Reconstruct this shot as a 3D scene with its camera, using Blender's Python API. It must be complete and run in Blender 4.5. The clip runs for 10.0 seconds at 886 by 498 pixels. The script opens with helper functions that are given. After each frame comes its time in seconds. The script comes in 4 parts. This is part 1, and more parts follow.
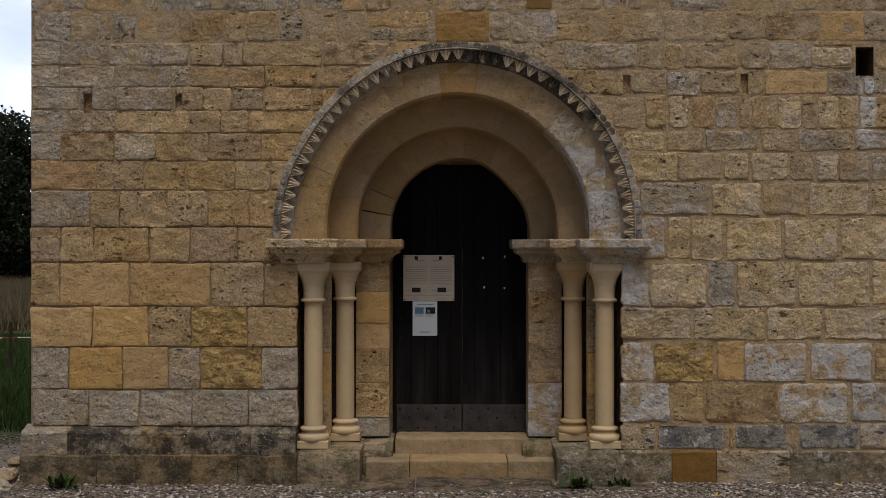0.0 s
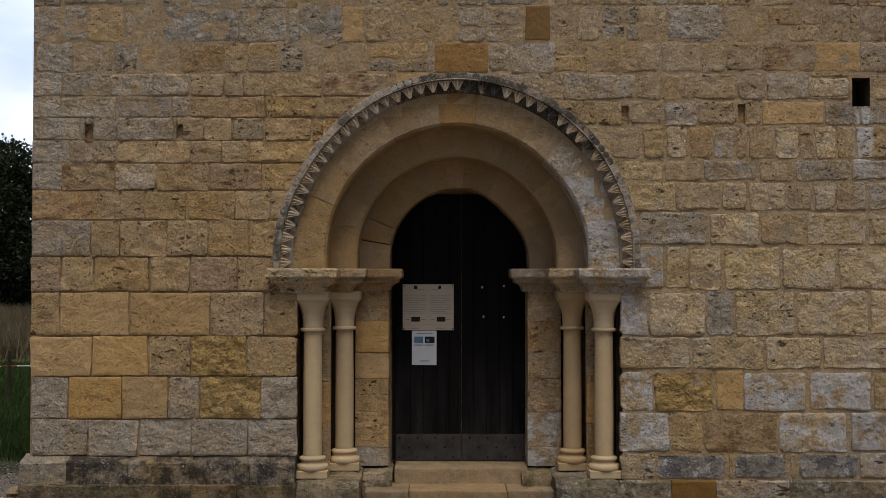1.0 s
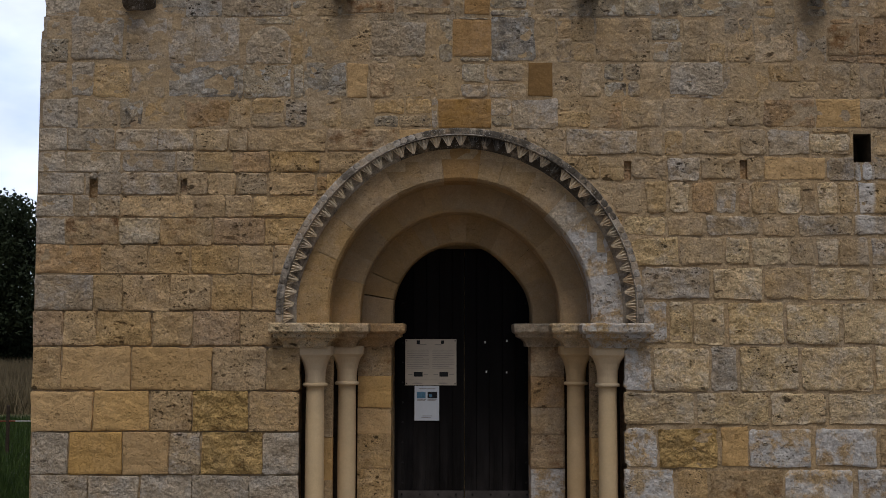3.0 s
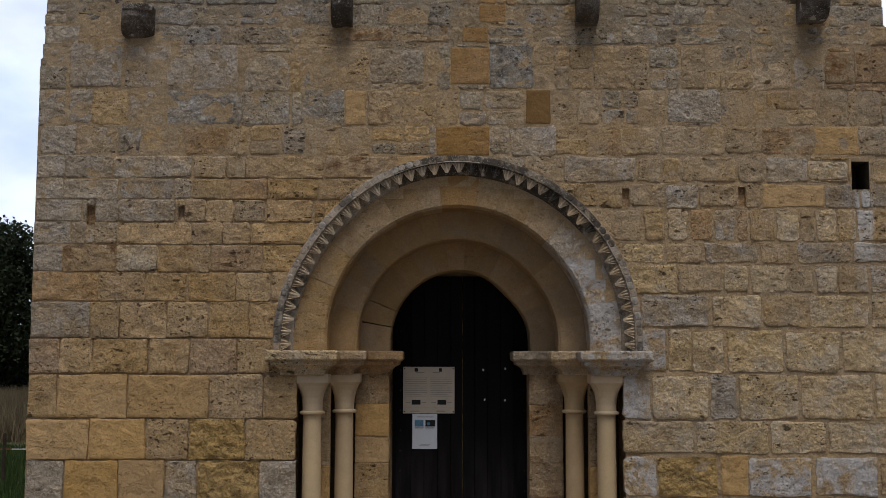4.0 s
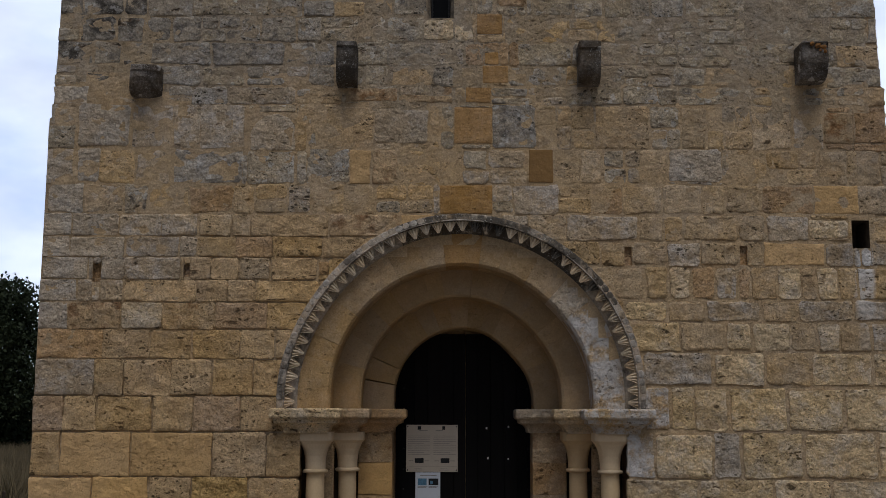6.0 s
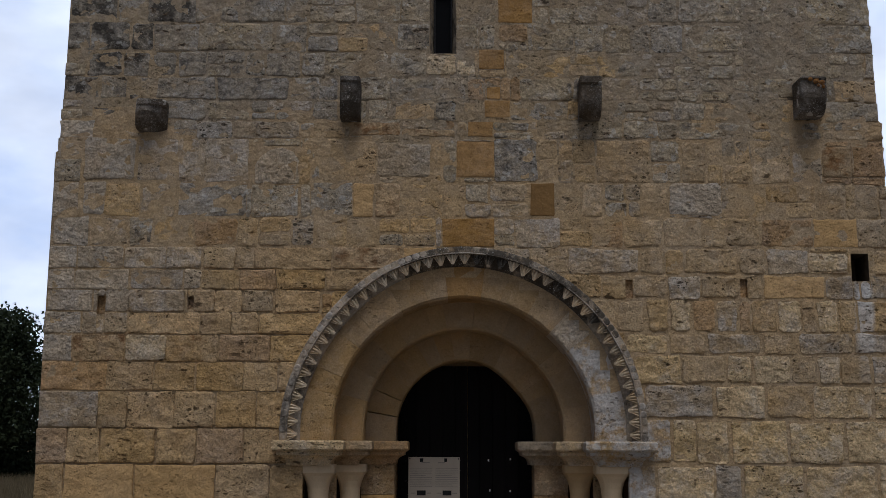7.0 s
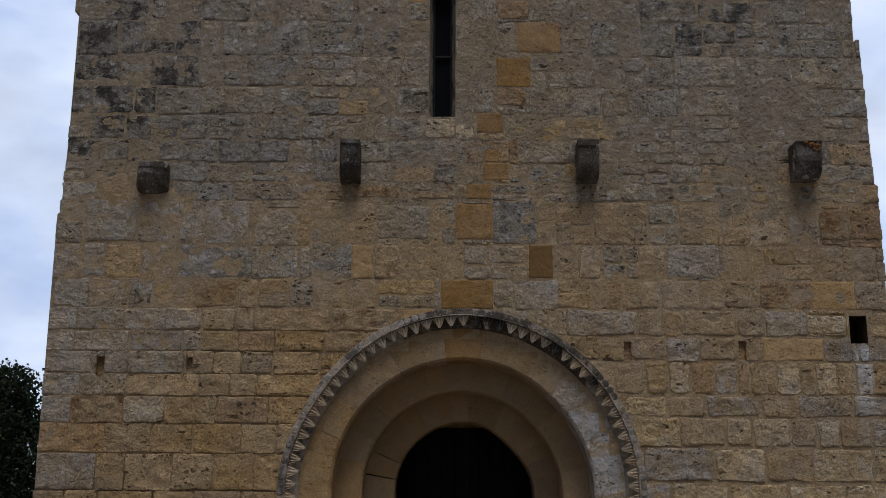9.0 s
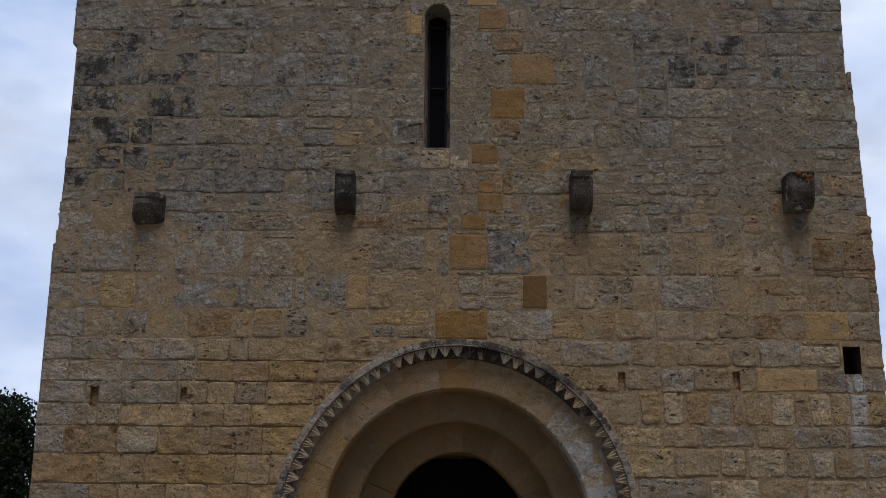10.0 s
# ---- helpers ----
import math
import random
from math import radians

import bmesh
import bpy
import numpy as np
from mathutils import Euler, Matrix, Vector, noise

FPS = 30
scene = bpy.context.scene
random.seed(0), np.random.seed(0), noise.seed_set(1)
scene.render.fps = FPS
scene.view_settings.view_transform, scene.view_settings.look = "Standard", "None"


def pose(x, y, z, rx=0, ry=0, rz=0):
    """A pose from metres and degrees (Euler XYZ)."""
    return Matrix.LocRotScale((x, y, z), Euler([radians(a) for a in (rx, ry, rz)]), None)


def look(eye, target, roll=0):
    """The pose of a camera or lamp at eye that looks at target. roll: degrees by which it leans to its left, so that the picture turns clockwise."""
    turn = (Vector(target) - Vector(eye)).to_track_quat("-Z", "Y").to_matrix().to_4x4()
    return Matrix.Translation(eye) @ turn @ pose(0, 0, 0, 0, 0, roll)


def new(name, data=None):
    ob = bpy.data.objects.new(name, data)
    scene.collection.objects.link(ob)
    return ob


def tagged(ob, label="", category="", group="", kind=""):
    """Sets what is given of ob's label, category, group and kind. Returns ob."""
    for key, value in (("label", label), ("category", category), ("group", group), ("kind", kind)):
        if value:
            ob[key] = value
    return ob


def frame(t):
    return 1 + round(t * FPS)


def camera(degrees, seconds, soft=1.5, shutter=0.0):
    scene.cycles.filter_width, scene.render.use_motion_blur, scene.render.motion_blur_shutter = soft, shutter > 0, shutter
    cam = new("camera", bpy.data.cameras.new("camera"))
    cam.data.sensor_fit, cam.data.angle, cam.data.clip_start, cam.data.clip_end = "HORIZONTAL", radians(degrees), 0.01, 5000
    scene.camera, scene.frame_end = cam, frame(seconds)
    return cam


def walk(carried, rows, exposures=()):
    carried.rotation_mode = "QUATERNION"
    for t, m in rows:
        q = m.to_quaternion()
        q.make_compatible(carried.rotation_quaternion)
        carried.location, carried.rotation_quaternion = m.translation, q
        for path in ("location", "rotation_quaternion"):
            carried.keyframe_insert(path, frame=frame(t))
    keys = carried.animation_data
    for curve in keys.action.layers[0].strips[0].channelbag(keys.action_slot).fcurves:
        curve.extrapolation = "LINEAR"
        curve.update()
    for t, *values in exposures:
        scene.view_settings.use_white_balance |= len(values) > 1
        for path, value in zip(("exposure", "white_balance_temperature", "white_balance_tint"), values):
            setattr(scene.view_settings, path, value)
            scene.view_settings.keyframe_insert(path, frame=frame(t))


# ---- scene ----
# ---- camera ----
EYE = 1.84
cam = camera(42.82, 10.0, soft=0.65)
PATH = [
    (0.0, pose(0.0000, 0.0001, EYE + -0.0001, 90.000, -0.000, -0.000)),
    (0.5, pose(0.0167, -0.0266, EYE + 0.0018, 90.698, -0.008, -0.004)),
    (1.0, pose(0.0008, -0.0259, EYE + 0.0185, 91.376, 0.006, -0.030)),
    (1.5, pose(-0.0156, -0.0214, EYE + 0.0149, 92.093, -0.039, -0.002)),
    (2.0, pose(-0.0314, -0.0247, EYE + 0.0177, 92.802, -0.067, -0.034)),
    (2.5, pose(-0.0332, -0.0312, EYE + 0.0165, 93.481, -0.070, -0.053)),
    (4.0, pose(-0.0124, -0.0009, EYE + 0.0146, 95.564, -0.115, -0.065)),
    (4.5, pose(-0.0146, -0.0075, EYE + 0.0145, 96.268, -0.130, -0.076)),
    (5.0, pose(-0.0178, -0.0133, EYE + 0.0155, 96.978, -0.145, -0.081)),
    (5.5, pose(-0.0233, -0.0257, EYE + 0.0179, 97.679, -0.156, -0.049)),
    (7.0, pose(-0.0613, -0.1236, EYE + 0.0318, 99.949, -0.224, -0.088)),
    (7.5, pose(-0.0503, -0.1454, EYE + 0.0488, 100.637, -0.220, -0.092)),
    (8.0, pose(-0.0361, -0.1584, EYE + 0.0520, 101.359, -0.233, -0.070)),
    (8.5, pose(-0.0326, -0.1552, EYE + 0.0613, 102.046, -0.228, -0.032)),
    (9.0, pose(-0.0324, -0.1659, EYE + 0.0711, 102.786, -0.317, 0.016)),
    (9.5, pose(-0.0052, -0.1802, EYE + 0.0813, 103.524, -0.342, 0.013)),
    (10.0, pose(0.0185, -0.1967, EYE + 0.0767, 104.251, -0.374, 0.028)),
]
walk(cam, PATH, [(0.0, -0.62, 6450, 10), (2.5, -0.66, 6250, 10), (4.5, -0.69, 6150, 10), (5.5, -0.76, 6080, 10), (7.0, -0.94, 5950, 10), (8.0, -1.02, 5900, 10), (10.0, -1.16, 5850, 10)])

# ---- world and light ----
world = bpy.data.worlds.new("sky")
scene.world = world
world.use_nodes = True
wn = world.node_tree
sky = wn.nodes.new("ShaderNodeTexSky")
sky.sky_type, sky.sun_disc = "NISHITA", False
sky.sun_elevation, sky.sun_rotation = radians(67), radians(172)
sky.air_density, sky.dust_density, sky.ozone_density = 1.0, 4.0, 1.0
bg = wn.nodes["Background"]
bg.inputs[1].default_value = 0.07
wn.links.new(sky.outputs[0], bg.inputs[0])
sun = new("sun", bpy.data.lights.new("sun", "SUN"))
sun.data.energy, sun.data.angle, sun.data.color = 2.3, radians(30), (1.0, 0.935, 0.86)
sun.matrix_world = look((2.2, -5, 35), (0, 9, 2))

# ---- materials ----


def nodes_of(name, rough=0.9, metal=0.0):
    m = bpy.data.materials.new(name)
    m.use_nodes = True
    nt = m.node_tree
    b = nt.nodes["Principled BSDF"]
    b.inputs["Roughness"].default_value, b.inputs["Metallic"].default_value = rough, metal
    b.inputs["Specular IOR Level"].default_value = 0.25
    return m, nt, b


def noise_tex(nt, src, scale, detail=6.0, rough=0.6, stretch=None):
    n = nt.nodes.new("ShaderNodeTexNoise")
    n.inputs["Scale"].default_value, n.inputs["Detail"].default_value, n.inputs["Roughness"].default_value = scale, detail, rough
    if stretch:
        mp = nt.nodes.new("ShaderNodeMapping")
        mp.inputs["Scale"].default_value = stretch
        nt.links.new(src, mp.inputs[0])
        src = mp.outputs[0]
    nt.links.new(src, n.inputs["Vector"])
    return n.outputs[0]


def noise_col(nt, vec, scale, detail):
    n = nt.nodes.new("ShaderNodeTexNoise")
    n.inputs["Scale"].default_value, n.inputs["Detail"].default_value = scale, detail
    nt.links.new(vec, n.inputs["Vector"])
    return n.outputs["Color"]


def span(nt, src, a, b, lo=0.0, hi=1.0):
    r = nt.nodes.new("ShaderNodeMapRange")
    r.inputs[1].default_value, r.inputs[2].default_value, r.inputs[3].default_value, r.inputs[4].default_value = a, b, lo, hi
    nt.links.new(src, r.inputs[0])
    return r.outputs[0]


def mix(nt, fac, a, b, mode="MIX"):
    n = nt.nodes.new("ShaderNodeMix")
    n.data_type, n.blend_type = "RGBA", mode
    for v, s in ((fac, n.inputs[0]), (a, n.inputs[6]), (b, n.inputs[7])):
        if isinstance(v, (int, float)):
            s.default_value = v
        elif isinstance(v, tuple):
            s.default_value = (*v, 1)
        else:
            nt.links.new(v, s)
    return n.outputs[2]


def maths(nt, op, a, b):
    n = nt.nodes.new("ShaderNodeMath")
    n.operation = op
    for v, s in ((a, n.inputs[0]), (b, n.inputs[1])):
        if isinstance(v, (int, float)):
            s.default_value = v
        else:
            nt.links.new(v, s)
    return n.outputs[0]


def bump(nt, b, src, strength, distance):
    n = nt.nodes.new("ShaderNodeBump")
    n.inputs["Strength"].default_value, n.inputs["Distance"].default_value = strength, distance
    nt.links.new(src, n.inputs["Height"])
    nt.links.new(n.outputs[0], b.inputs["Normal"])


def times_col(c, k):
    return tuple(min(1.0, v * k) for v in c)


def stone_mat(name, c, lichen=0.35, pits=0.6, relief=0.026, rough=0.92, patch=None, patch_at=0.5, field=0.38, vary=1.0, drip=False, chunk=30, crust_col=(0.44, 0.415, 0.395), lump=0.8, lump_size=26, rust=0.35, grain=1.0, specks=0.0, blots=True):
    """Weathered limestone: grain, pits, grey crust and an optional patchy second coat."""
    m, nt, b = nodes_of(name, rough)
    pos = nt.nodes.new("ShaderNodeNewGeometry").outputs["Position"]
    rnd = nt.nodes.new("ShaderNodeObjectInfo").outputs["Random"]
    shift = nt.nodes.new("ShaderNodeVectorMath")
    shift.operation = "ADD"
    nt.links.new(pos, shift.inputs[0])
    nt.links.new(maths(nt, "MULTIPLY", rnd, 37.0), shift.inputs[1])
    own = shift.outputs[0]
    big, mid = noise_tex(nt, own, 2.6, 8), noise_tex(nt, own, 9, 9, 0.7)
    fine, spot = noise_tex(nt, pos, 70, 8, 0.75), noise_tex(nt, own, chunk, 9, 0.72)
    wide = noise_tex(nt, pos, 0.9, 6, 0.6)
    # colour that drifts over the wall regardless of the joints
    axes = nt.nodes.new("ShaderNodeSeparateXYZ")
    nt.links.new(pos, axes.inputs[0])
    aside = maths(nt, "ABSOLUTE", maths(nt, "SUBTRACT", axes.outputs[0], 0.1), 0)
    age = maths(nt, "ADD", wide, maths(nt, "ADD", maths(nt, "MULTIPLY", aside, 0.035), span(nt, axes.outputs[2], 2.6, 6.2, -0.07, 0.13)))
    drift = mix(nt, span(nt, age, 0.36, 0.54), (0.50, 0.335, 0.15), (0.43, 0.325, 0.20))
    drift = mix(nt, span(nt, age, 0.54, 0.70), drift, (0.30, 0.275, 0.245))
    col = mix(nt, field, c, drift)
    col = mix(nt, span(nt, big, 0.46, 0.62, 0, rust), col, (0.45, 0.28, 0.12))
    dark = mix(nt, 1.0, col, (0.76, 0.75, 0.73), "MULTIPLY")
    lite = mix(nt, 1.0, col, (1.20, 1.19, 1.17), "MULTIPLY")
    k = 0.5 - 0.5 * vary
    col = mix(nt, span(nt, mid, 0.32, 0.68, k, 1 - k), dark, lite)
    crust = noise_tex(nt, own, 4.0, 12, 0.74)
    film = maths(nt, "MULTIPLY", span(nt, crust, 0.47, 0.60, 0, lichen), span(nt, fine, 0.36, 0.54, 0.45, 1.0))
    col = mix(nt, film, col, crust_col)
    col = mix(nt, span(nt, spot, 0.59, 0.70, 0, 0.22 * vary), col, times_col(c, 0.42))
    col = mix(nt, span(nt, spot, 0.44, 0.33, 0, 0.4 * vary), col, times_col(c, 1.35))
    col = mix(nt, span(nt, fine, 0.56, 0.72, 0, 0.22 * vary), col, (0.56, 0.49, 0.39))
    crisp = noise_tex(nt, pos, 110, 3, 0.6)
    if pits > 0.2:
        col = mix(nt, span(nt, crisp, 0.59, 0.66, 0, 0.32 * vary), col, times_col(c, 0.4))
        col = mix(nt, span(nt, crisp, 0.42, 0.34, 0, 0.26 * vary), col, times_col(c, 1.4))
    speck = span(nt, fine, 0.32, 0.68, 1 - 0.26 * grain, 1 + 0.26 * grain)
    grey = nt.nodes.new("ShaderNodeCombineColor")
    for k_ in range(3):
        nt.links.new(speck, grey.inputs[k_])
    col = mix(nt, 1.0, col, grey.outputs[0], "MULTIPLY")
    if patch:
        pt = noise_tex(nt, pos, 6.0, 10, 0.72)
        col = mix(nt, span(nt, pt, patch_at - 0.05, patch_at + 0.06, 0, 0.85), col, patch)
    if drip:
        xyz = nt.nodes.new("ShaderNodeSeparateXYZ")
        nt.links.new(pos, xyz.inputs[0])
        wob = maths(nt, "MULTIPLY", maths(nt, "SUBTRACT", noise_tex(nt, pos, 4, 6), 0.5), 0.10)
        off = maths(nt, "ABSOLUTE", maths(nt, "SUBTRACT", maths(nt, "ADD", xyz.outputs[0], wob), 3.335), 0)
        fall = maths(nt, "MULTIPLY", span(nt, xyz.outputs[2], 2.3, 3.1), span(nt, xyz.outputs[2], 3.22, 3.18))
        run = maths(nt, "MULTIPLY", span(nt, off, 0.085, 0.05), fall)
        col = mix(nt, maths(nt, "MULTIPLY", run, span(nt, crust, 0.30, 0.44)), col, (0.68, 0.66, 0.64))
    if specks:
        for sc, lo, hi, rim in ((70, 0.44, 0.54, 0.28), (13, 0.52, 0.55, 0.36))[:2 if blots else 1]:
            dots = nt.nodes.new("ShaderNodeTexVoronoi")
            dots.inputs["Scale"].default_value = sc
            nt.links.new(mix(nt, 0.06, pos, noise_col(nt, pos, 20, 6)), dots.inputs["Vector"])
            near = maths(nt, "MULTIPLY", span(nt, dots.outputs["Distance"], rim - 0.1, rim, 1, 0), span(nt, noise_tex(nt, pos, 7, 6), lo, hi))
            col = mix(nt, maths(nt, "MULTIPLY", near, specks), col, (0.62, 0.61, 0.58))
    hole = 0.0
    warp = mix(nt, 0.035, pos, noise_col(nt, pos, 14, 5))
    for sc, lo, hi in ((13, 0.54, 0.57), (24, 0.50, 0.55), (50, 0.47, 0.54), (95, 0.49, 0.53)):
        vor = nt.nodes.new("ShaderNodeTexVoronoi")
        vor.inputs["Scale"].default_value = sc
        flat = nt.nodes.new("ShaderNodeVectorMath")
        flat.operation = "MULTIPLY"
        flat.inputs[1].default_value = (0.72, 1.0, 1.15)
        nt.links.new(warp, flat.inputs[0])
        nt.links.new(flat.outputs[0], vor.inputs["Vector"])
        one = maths(nt, "MULTIPLY", span(nt, vor.outputs["Distance"], 0.15, 0.22, 1, 0), span(nt, noise_tex(nt, own, 5.5, 6), lo, hi))
        hole = maths(nt, "MAXIMUM", hole, one)
    some = span(nt, maths(nt, "FRACT", maths(nt, "MULTIPLY", rnd, 3.7), 0), 0.1, 0.6, 0.25, 1.0)
    hole = maths(nt, "MULTIPLY", hole, some)
    if pits > 0.65:
        # long eroded hollows that follow the bedding
        gouge = span(nt, noise_tex(nt, own, 1.0, 6, 0.62, (6, 6, 15)), 0.645, 0.68)
        col = mix(nt, maths(nt, "MULTIPLY", span(nt, noise_tex(nt, own, 1.0, 6, 0.62, (6, 6, 15)), 0.60, 0.67), 0.4), col, (0.30, 0.165, 0.07))
        hole = maths(nt, "MAXIMUM", hole, maths(nt, "MULTIPLY", gouge, span(nt, fine, 0.3, 0.6, 0.5, 1.0)))
    # pit dirt together with the pits' small shadows, both put into the colour
    col = mix(nt, maths(nt, "MULTIPLY", hole, pits), col, times_col(c, 0.2))
    hsv = nt.nodes.new("ShaderNodeHueSaturation")
    nt.links.new(col, hsv.inputs["Color"])
    nt.links.new(span(nt, rnd, 0, 1, 0.99, 1.21), hsv.inputs["Value"])
    sat = maths(nt, "FRACT", maths(nt, "MULTIPLY", rnd, 7.3), 0)
    nt.links.new(span(nt, sat, 0, 1, 0.90, 1.07), hsv.inputs["Saturation"])
    nt.links.new(hsv.outputs[0], b.inputs["Base Color"])
    h = maths(nt, "ADD", maths(nt, "MULTIPLY", noise_tex(nt, own, 12, 2, 0.45), 1.7), maths(nt, "MULTIPLY", fine, 0.3))
    h = maths(nt, "ADD", h, maths(nt, "MULTIPLY", spot, -0.55))
    h = maths(nt, "ADD", h, maths(nt, "MULTIPLY", hole, -2.2 * pits))
    h = maths(nt, "ADD", h, maths(nt, "MULTIPLY", noise_tex(nt, own, lump_size, 4, 0.55), lump))
    if pits > 0.2:
        h = maths(nt, "ADD", h, maths(nt, "MULTIPLY", span(nt, crisp, 0.55, 0.68), -0.35))
    bump(nt, b, h, 1.0, relief)
    return m


TONES = {
    "b": stone_mat("tan stone", (0.56, 0.40, 0.212), 0.28, 0.9, 0.019, field=0.48, drip=True, crust_col=(0.46, 0.42, 0.37)),
    "o": stone_mat("ochre stone", (0.61, 0.39, 0.158), 0.06, 0.4, 0.014, field=0.1, vary=0.45, lump=2.0, lump_size=7, rust=0.2, grain=0.35, drip=True),
    "O": stone_mat("rough hewn ochre stone", (0.63, 0.425, 0.17), 0.08, 0.7, 0.05, field=0.05, chunk=26, lump=2.6, lump_size=13, rust=0.15, grain=0.6),
    "c": stone_mat("ochre tan stone", (0.56, 0.38, 0.18), 0.14, 0.9, 0.019, field=0.22, rust=0.3),
    "n": stone_mat("brown stone", (0.484, 0.314, 0.165), 0.2, 0.7, 0.024, field=0.3),
    "g": stone_mat("grey crusted stone", (0.517, 0.418, 0.297), 0.65, 0.9, 0.028, rust=0.2, crust_col=(0.50, 0.475, 0.455), drip=True),
    "q": stone_mat("pale grey crusted stone", (0.52, 0.435, 0.33), 0.6, 0.5, 0.03, field=0.08, crust_col=(0.51, 0.475, 0.43), lump=1.1, rust=0.2),
    "p": stone_mat("pale stone", (0.80, 0.605, 0.345), 0.45, 1.0, 0.026, crust_col=(0.60, 0.565, 0.53), lump=1.2, rust=0.3, drip=True),
    "r": stone_mat("orange repair stone", (0.36, 0.205, 0.07), 0.12, 0.3, 0.010, field=0.15, vary=0.9, grain=0.5),
    "R": stone_mat("dark orange repair stone", (0.22, 0.125, 0.040), 0.0, 0.1, 0.006, field=0.0, vary=0.5, rust=0.0, grain=0.4),
    "w": stone_mat("limewashed stone", (0.572, 0.418, 0.237), 0.4, 0.6, 0.026, 0.92, (0.64, 0.625, 0.615), 0.49, specks=0.4),
    "d": stone_mat("black crusted stone", (0.30, 0.27, 0.225), 0.5, 0.9, 0.028, 0.94, (0.05, 0.046, 0.042), 0.52, 0.05, 1.3, rust=0.0, grain=1.1, specks=0.5),
    "k": stone_mat("brown weathered stone", (0.45, 0.375, 0.265), 0.55, 0.9, 0.028, 0.92, (0.15, 0.13, 0.11), 0.60, 0.06, 1.2, crust_col=(0.41, 0.395, 0.38), rust=0.12, grain=1.1, specks=0.5),
    "x": stone_mat("grey stone with black crust and white specks", (0.37, 0.335, 0.29), 0.5, 0.5, 0.022, 0.94, (0.13, 0.125, 0.13), 0.50, 0.05, 1.0, crust_col=(0.50, 0.49, 0.48), rust=0.1, specks=0.8),
    "s": stone_mat("rust stained tan stone", (0.50, 0.355, 0.20), 0.2, 0.6, 0.024, 0.92, (0.25, 0.13, 0.055), 0.56),
    "h": stone_mat("dull grey weathered stone", (0.385, 0.335, 0.265), 0.65, 1.0, 0.028, 0.92, (0.12, 0.11, 0.10), 0.58, 0.04, 1.3, crust_col=(0.41, 0.40, 0.395), rust=0.05, grain=1.1, specks=0.5),
}
MORTAR = stone_mat("lime mortar", (0.44, 0.325, 0.19), 0.15, 0.35, 0.014, field=0.3, vary=0.8, rust=0.2)
TONES["m"] = MORTAR
MORTAR_GREY = stone_mat("grey weathered mortar", (0.37, 0.30, 0.21), 0.3, 0.5, 0.018, field=0.3, vary=0.9, crust_col=(0.39, 0.37, 0.345), rust=0.12)
CARVED_DARK = stone_mat("carved stone black with lichen", (0.25, 0.22, 0.175), 0.3, 0.1, 0.004, 0.92, (0.03, 0.027, 0.024), 0.435, 0.05, specks=0.5, blots=False)
CARVED = stone_mat("carved grey stone", (0.29, 0.255, 0.205), 0.4, 0.1, 0.004, 0.92, (0.06, 0.053, 0.045), 0.55, 0.05)
SCALESTONE = stone_mat("carved grey scale stone", (0.36, 0.335, 0.30), 0.5, 0.0, 0.006, 0.92, (0.07, 0.06, 0.05), 0.52, 0.05, 0.6)
ARCHROUGH = stone_mat("pitted tan arch stone", (0.37, 0.255, 0.13), 0.14, 0.4, 0.010, 0.92, field=0.2, vary=0.8, lump=0.3, grain=0.8)
LEAFSTONE = stone_mat("carved pale stone", (0.54, 0.455, 0.335), 0.3, 0.0, 0.003, 0.92, (0.10, 0.09, 0.075), 0.58, 0.05, 0.6)
DRESSED = stone_mat("dressed cream stone", (0.61, 0.475, 0.30), 0.06, 0.0, 0.0015, 0.85, field=0.05, vary=0.25, rust=0.08, grain=0.2)
DRESSED_TAN = stone_mat("dressed tan stone", (0.53, 0.385, 0.215), 0.05, 0.0, 0.0015, 0.85, field=0.05, vary=0.3, rust=0.15, grain=0.2)
ARCHSTONE = stone_mat("dressed tan arch stone", (0.33, 0.23, 0.12), 0.12, 0.25, 0.005, 0.9, field=0.2, vary=0.5, grain=0.5)
PLINTH_LOW = stone_mat("mossy brown plinth stone", (0.19, 0.145, 0.075), 0.2, 0.3, 0.018, 0.95, (0.06, 0.048, 0.028), 0.51, 0.05, specks=0.5, blots=False)
MOSSY = stone_mat("mossy grey plinth stone", (0.26, 0.215, 0.14), 0.35, 0.5, 0.024, 0.95, (0.11, 0.10, 0.055), 0.52, 0.05, specks=0.5)
STYLO = stone_mat("mossy worn block stone", (0.33, 0.255, 0.155), 0.3, 0.4, 0.02, 0.95, (0.13, 0.12, 0.055), 0.52, 0.1)
PLINTH = stone_mat("lichen blackened plinth stone", (0.25, 0.195, 0.12), 0.3, 0.4, 0.018, 0.95, (0.025, 0.022, 0.02), 0.47, 0.05, grain=1.2, specks=0.9, blots=False)
SLAB = stone_mat("dark damp paving stone", (0.13, 0.105, 0.075), 0.2, 0.3, 0.012, 0.9, (0.03, 0.026, 0.02), 0.5, 0.0, specks=0.5, blots=False)
CORBEL = stone_mat("dark weathered corbel stone", (0.064, 0.055, 0.045), 0.35, 0.4, 0.014, 0.95, field=0.04, rust=0.1, specks=0.6)
STEP = stone_mat("worn step stone", (0.30, 0.215, 0.12), 0.15, 0.12, 0.008, 0.88, (0.20, 0.16, 0.09), 0.57, 0.15, 0.6, grain=0.5)


